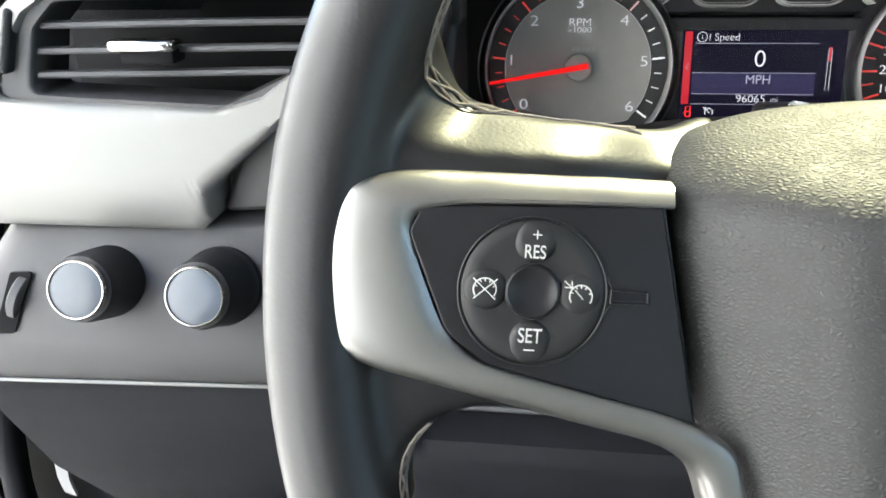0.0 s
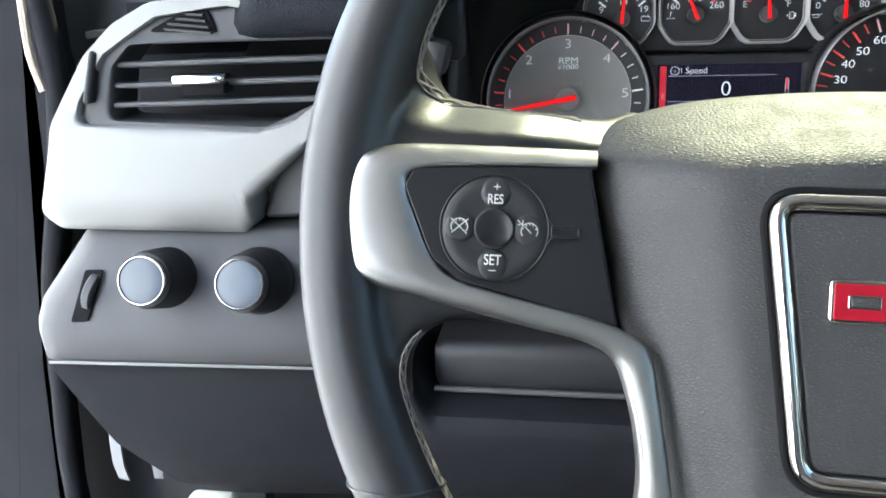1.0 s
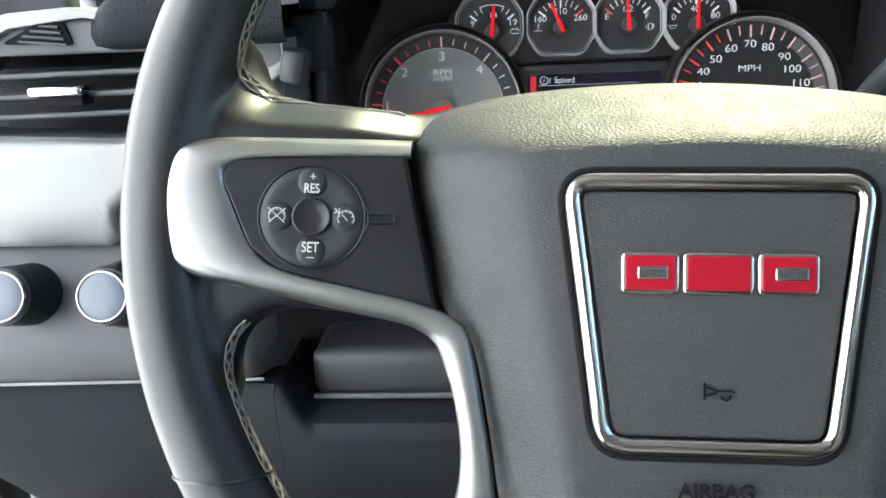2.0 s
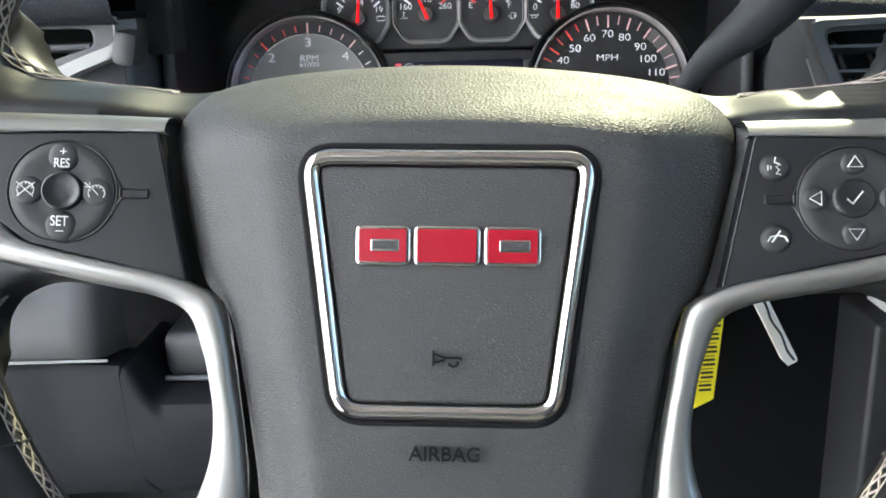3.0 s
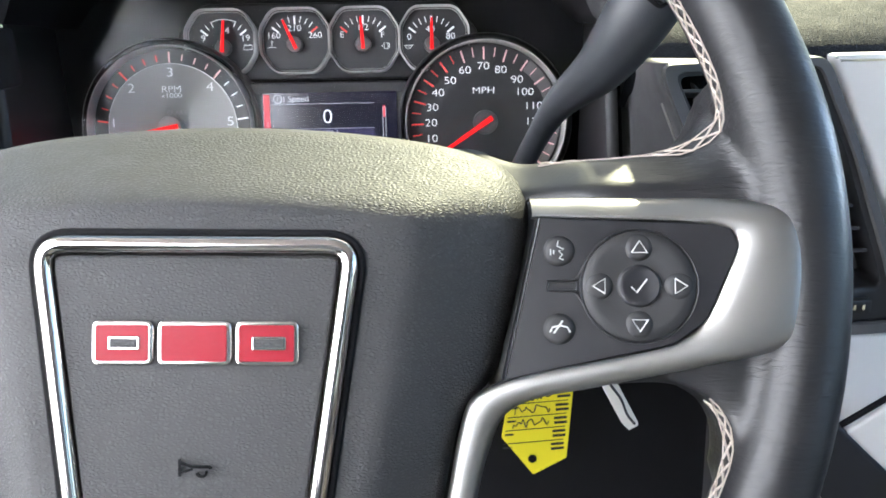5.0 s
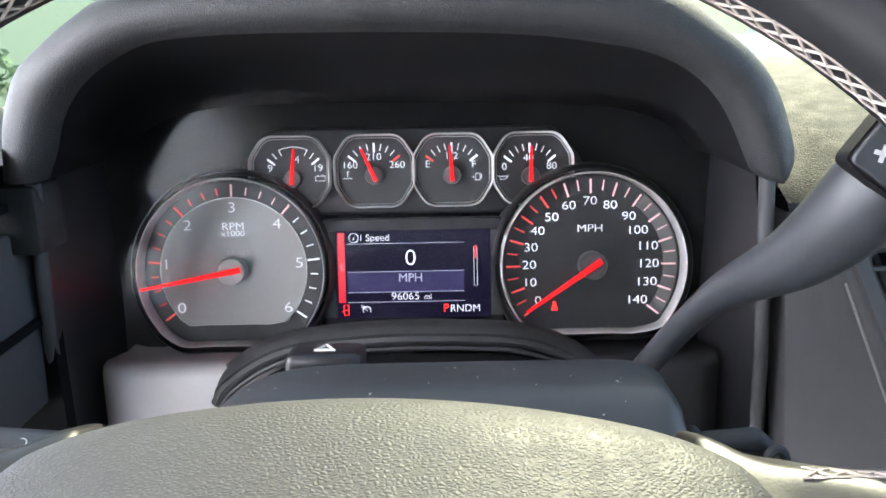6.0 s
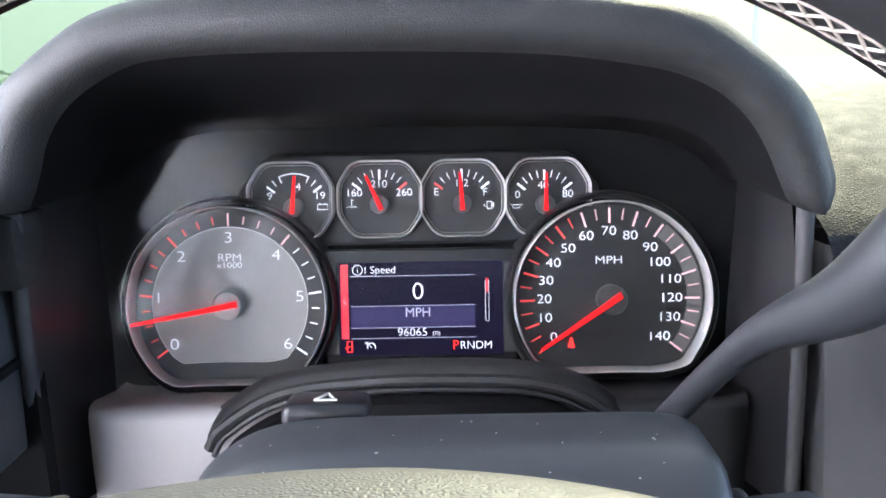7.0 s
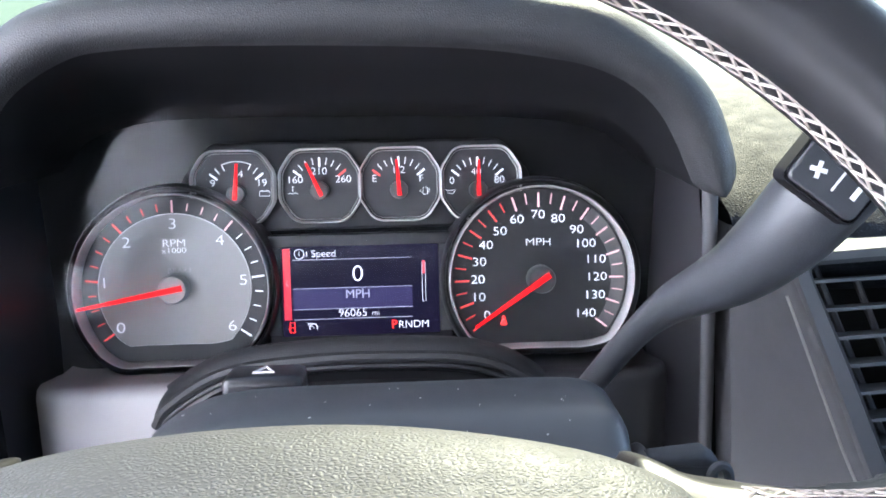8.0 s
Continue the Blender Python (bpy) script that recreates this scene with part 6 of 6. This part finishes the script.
# knee bolster under the column
bolster = thing("knee_bolster", "dark plastic knee bolster under the steering column", "dashboard panel", pose(0, 0.22, 0.86))
bm = bmesh.new()
block(bm, (-0.035, 0.254, 0.8545), (0.312, 0.085, 0.035), 0.010, seg=4)
world_part("bolster", bm, DARK, bolster, "rounded dark bolster")
bm = bmesh.new()
tube(bm, [Vector((-0.190, 0.2115, 0.8405)), Vector((-0.02, 0.2115, 0.8405))], 0.0020, 8)
world_part("lower_lip", bm, DASH_SOFT, bolster, "grey lower lip")

# ---------------------------------------------------------------- cab shell
ground = thing("ground", "grey concrete forecourt under the parked truck", "ground", kind="structure")
bm = bmesh.new()
bmesh.ops.create_grid(bm, x_segments=1, y_segments=1, size=3000, matrix=Matrix.Translation((0, 0, -0.35)))
part("slab", bm, material("grey concrete", (0.37, 0.365, 0.355), 0.85, bump=0.002, scale=30, wear=0.15), ground)

# added out of view: a pale wall that bounces sunlight through the open door
wall = thing("bounce_wall", "unseen pale wall added to bounce light into the cab", "wall", pose(-4.6, -16.5, 4.1), kind="structure")
bm = bmesh.new()
block(bm, (0, 0, 0), (0.3, 39, 9.0), 0.02)
part("face", bm, material("pale render", (0.82, 0.80, 0.77), 0.9, wear=0.05), wall)

shell = thing("cab_shell", "truck cab with pale roof lining and dark trim", "truck cab", kind="structure")


def shell_block(name, c, size, mat, label="", bevel=0.01, m=None):
    bm = bmesh.new()
    block(bm, c, size, bevel, m)
    return part(name, bm, mat, shell, label)


shell_block("roof", (0.40, -1.45, 1.66), (1.75, 3.06, 0.05), LINING, "grey woven roof lining", 0.02)
shell_block("cab_floor", (0.40, -1.20, 0.33), (1.75, 3.4, 0.05), CARPET, "black carpet")
shell_block("firewall", (0.40, 0.425, 0.68), (1.75, 0.05, 0.72), BLACK, "black firewall")
shell_block("bonnet", (0.40, 1.55, 0.90), (1.75, 1.4, 0.10), BODY, "dark bonnet", 0.04)
shell_block("rear_wall", (0.40, -2.92, 1.00), (1.75, 0.05, 1.36), DARK, "dark rear wall")
shell_block("right_door", (1.30, -1.15, 0.70), (0.06, 3.5, 0.75), DASH_SOFT, "dark grey passenger door")
for x in (-0.50, 1.30):
    shell_block("centre_pillar", (x, -0.62, 1.35), (0.07, 0.10, 0.70), DASH_SOFT, "dark grey pillar")
    shell_block("rear_pillar", (x, -2.84, 1.35), (0.07, 0.14, 0.70), DASH_SOFT, "dark grey pillar")
    bm = bmesh.new()
    tube(bm, [(x, 0.82, 1.00), (x, 0.42, 1.34), (x, 0.06, 1.64)], 0.045, 12)
    part("windscreen_pillar", bm, DARK, shell, "dark grey windscreen pillar")
shell_block("rear_side", (-0.50, -1.78, 0.70), (0.06, 2.2, 0.74), DASH_SOFT, "dark grey rear door")
shell_block("sill", (-0.50, -1.25, 0.38), (0.08, 3.2, 0.14), DARK, "black door sill")
JAMB = [(-0.4540, 1.1500), (-0.4575, 1.0840), (-0.4590, 1.0500), (-0.4560, 1.0290), (-0.4690, 0.9690), (-0.4950, 0.8820), (-0.5080, 0.8100), (-0.5200, 0.6890), (-0.5200, 0.4500), (-0.6200, 0.4500), (-0.6200, 1.0500), (-0.5100, 1.1500)]
bm = bmesh.new()
slab(bm, rounded(JAMB, 0.006, 4), -0.030, 0.0, 0.004)
bm.transform(frame_of((0, 0.270, 0), (1, 0, 0), (0, -1, 0)))
part("door_jamb", bm, JAMB_TRIM, shell, "dark grey door jamb")
bm = bmesh.new()
block(bm, (-0.490, 0.330, 0.76), (0.250, 0.02, 0.72), 0.004)
part("dash_end", bm, DARK, shell, "black dashboard end behind the vent")
bm = bmesh.new()
tube(bm, spline([(-0.505, 0.262, 0.42), (-0.503, 0.262, 0.70), (-0.494, 0.262, 0.80), (-0.484, 0.262, 0.88), (-0.462, 0.262, 0.96), (-0.448, 0.262, 1.03), (-0.450, 0.262, 1.09), (-0.447, 0.262, 1.15)], 30), 0.008, 10)
part("door_seal", bm, JAMB_TRIM, shell, "black rubber door seal")
bm = bmesh.new()
tube(bm, spline([(-0.4545, 0.256, 1.026), (-0.4590, 0.256, 1.050), (-0.4575, 0.256, 1.084), (-0.4540, 0.256, 1.140)], 20), 0.003, 8)
part("seal_lip", bm, material("beige trim", (0.45, 0.38, 0.3), 0.6), shell, "beige trim edge")
bm = bmesh.new()
loft(bm, [[Vector((-0.50, 0.84, 1.02)), Vector((1.30, 0.84, 1.02))], [Vector((-0.50, 0.08, 1.64)), Vector((1.30, 0.08, 1.64))]], closed=False)
face_towards(part("windscreen", bm, GLASS, shell, "windscreen darkened to weaken the sun"), (0, -1, -1))


bm = bmesh.new()
loft(bm, [[Vector((1.285, -2.88, 1.07)), Vector((1.285, 0.08, 1.07))], [Vector((1.285, -2.88, 1.645)), Vector((1.285, 0.08, 1.645))]], closed=False)
face_towards(part("side_window", bm, glass("tinted side glass", (0.30, 0.33, 0.31)), shell, "dark tinted side window"), (-1, 0, 0))


def seat_at(x):
    seat = thing("front_seat", "dark grey cloth front seat with headrest", "seat", pose(x, -0.75, 0.55), "front seats")
    for name, c, sz, bv, tilt in (("cushion", (0, 0.10, 0.02), (0.52, 0.52, 0.16), 0.05, 0), ("backrest", (0, -0.22, 0.40), (0.52, 0.14, 0.66), 0.06, 12), ("headrest", (0, -0.34, 0.84), (0.27, 0.11, 0.20), 0.045, 10)):
        bm = bmesh.new()
        block(bm, c, sz, bv, Matrix.Rotation(radians(tilt), 4, "X"), 4)
        part(name, bm, SEAT, seat, "dark grey cloth")


seat_at(-0.03)
seat_at(0.83)


def leaf_material():
    """Leaves that let part of the sunlight through."""
    m = material("green leaves", (0.10, 0.15, 0.08), 0.6, wear=0.4)
    nt = m.node_tree
    mix = nt.nodes.new("ShaderNodeMixShader")
    mix.inputs[0].default_value = 0.5
    tr = nt.nodes.new("ShaderNodeBsdfTranslucent")
    tr.inputs[0].default_value = (0.30, 0.42, 0.30, 1)
    nt.links.new(nt.nodes["Principled BSDF"].outputs[0], mix.inputs[1])
    nt.links.new(tr.outputs[0], mix.inputs[2])
    nt.links.new(mix.outputs[0], nt.nodes["Material Output"].inputs[0])
    return m


def bushes():
    """Leafy bushes on the foot of the bank."""
    rnd = random.Random(3)
    leaf = leaf_material()
    for x, y, w, h in ((-15.5, 23.0, 1.5, 1.3), (-12.6, 22.4, 1.2, 1.5), (-10.6, 23.4, 1.3, 1.1), (-8.6, 22.6, 1.1, 1.4)):
        b = thing("bush", "green leafy bush on the grass bank", "bush", pose(x, y, bank_height(x, y) - 0.05), "bushes on the bank")
        bm = bmesh.new()
        for k in range(420):
            a, e = rnd.uniform(0, 6.3), rnd.uniform(0.02, 1.0)
            r = rnd.uniform(0.55, 1.0) * (0.85 + 0.2 * math.sin(3 * a + x))
            c = Vector((w * r * math.cos(a) * math.sqrt(1 - e * e), w * r * math.sin(a) * math.sqrt(1 - e * e), h * r * e))
            u = Vector((rnd.uniform(-1, 1), rnd.uniform(-1, 1), rnd.uniform(-0.5, 0.5))).normalized() * rnd.uniform(0.10, 0.19)
            v = u.orthogonal().normalized() * u.length * 0.55
            bm.faces.new([bm.verts.new(q) for q in (c - u, c - v, c + u, c + v)])
        part("leaves", bm, leaf, b, smooth=False)["kind"] = "stuff"
        bm = bmesh.new()
        for a in (0.3, 2.2, 4.4):
            tube(bm, [Vector((0, 0, -0.1)), Vector((0.25 * w * math.cos(a), 0.25 * w * math.sin(a), 0.4 * h)), Vector((0.5 * w * math.cos(a), 0.5 * w * math.sin(a), 0.75 * h))], [0.05, 0.03, 0.012], 6)
        part("stems", bm, material("brown bush stem", (0.12, 0.085, 0.05), 0.9, wear=0.2), b)


def bank_height(x, y):
    """The lawn rises gently beyond the forecourt."""
    k = max(0.0, y - 20.0)
    return -0.35 + 0.17 * k * k / (k + 3.0) + 0.05 * math.sin(x * 0.31) * min(1.0, k / 6)


bank = thing("grass_bank", "sunlit grass bank rising beyond the forecourt", "grass", kind="structure")
bm = bmesh.new()
loft(bm, [[Vector((x, y, bank_height(x, y) + (0.004 if y > 20 else -0.02))) for x in np.linspace(-90, 90, 61)] for y in (19.9, 20.4, 21, 22, 23, 25, 28, 32, 37, 43, 50, 60, 75)], closed=False)
part("turf", bm, material("dry green grass", (0.115, 0.175, 0.13), 0.9, bump=0.02, scale=8, wear=0.35), bank)
bushes()
post = thing("light_pole", "white painted steel light pole on the grass bank", "pole", pose(8.7, 22.2, bank_height(8.7, 22.2) - 0.05))
bm = bmesh.new()
tube(bm, [Vector((0, 0, 0)), Vector((0, 0, 2.5)), Vector((0, 0, 6.0))], [0.10, 0.09, 0.07], 16)
part("shaft", bm, material("white pole paint", (0.85, 0.85, 0.83), 0.5, wear=0.05), post)
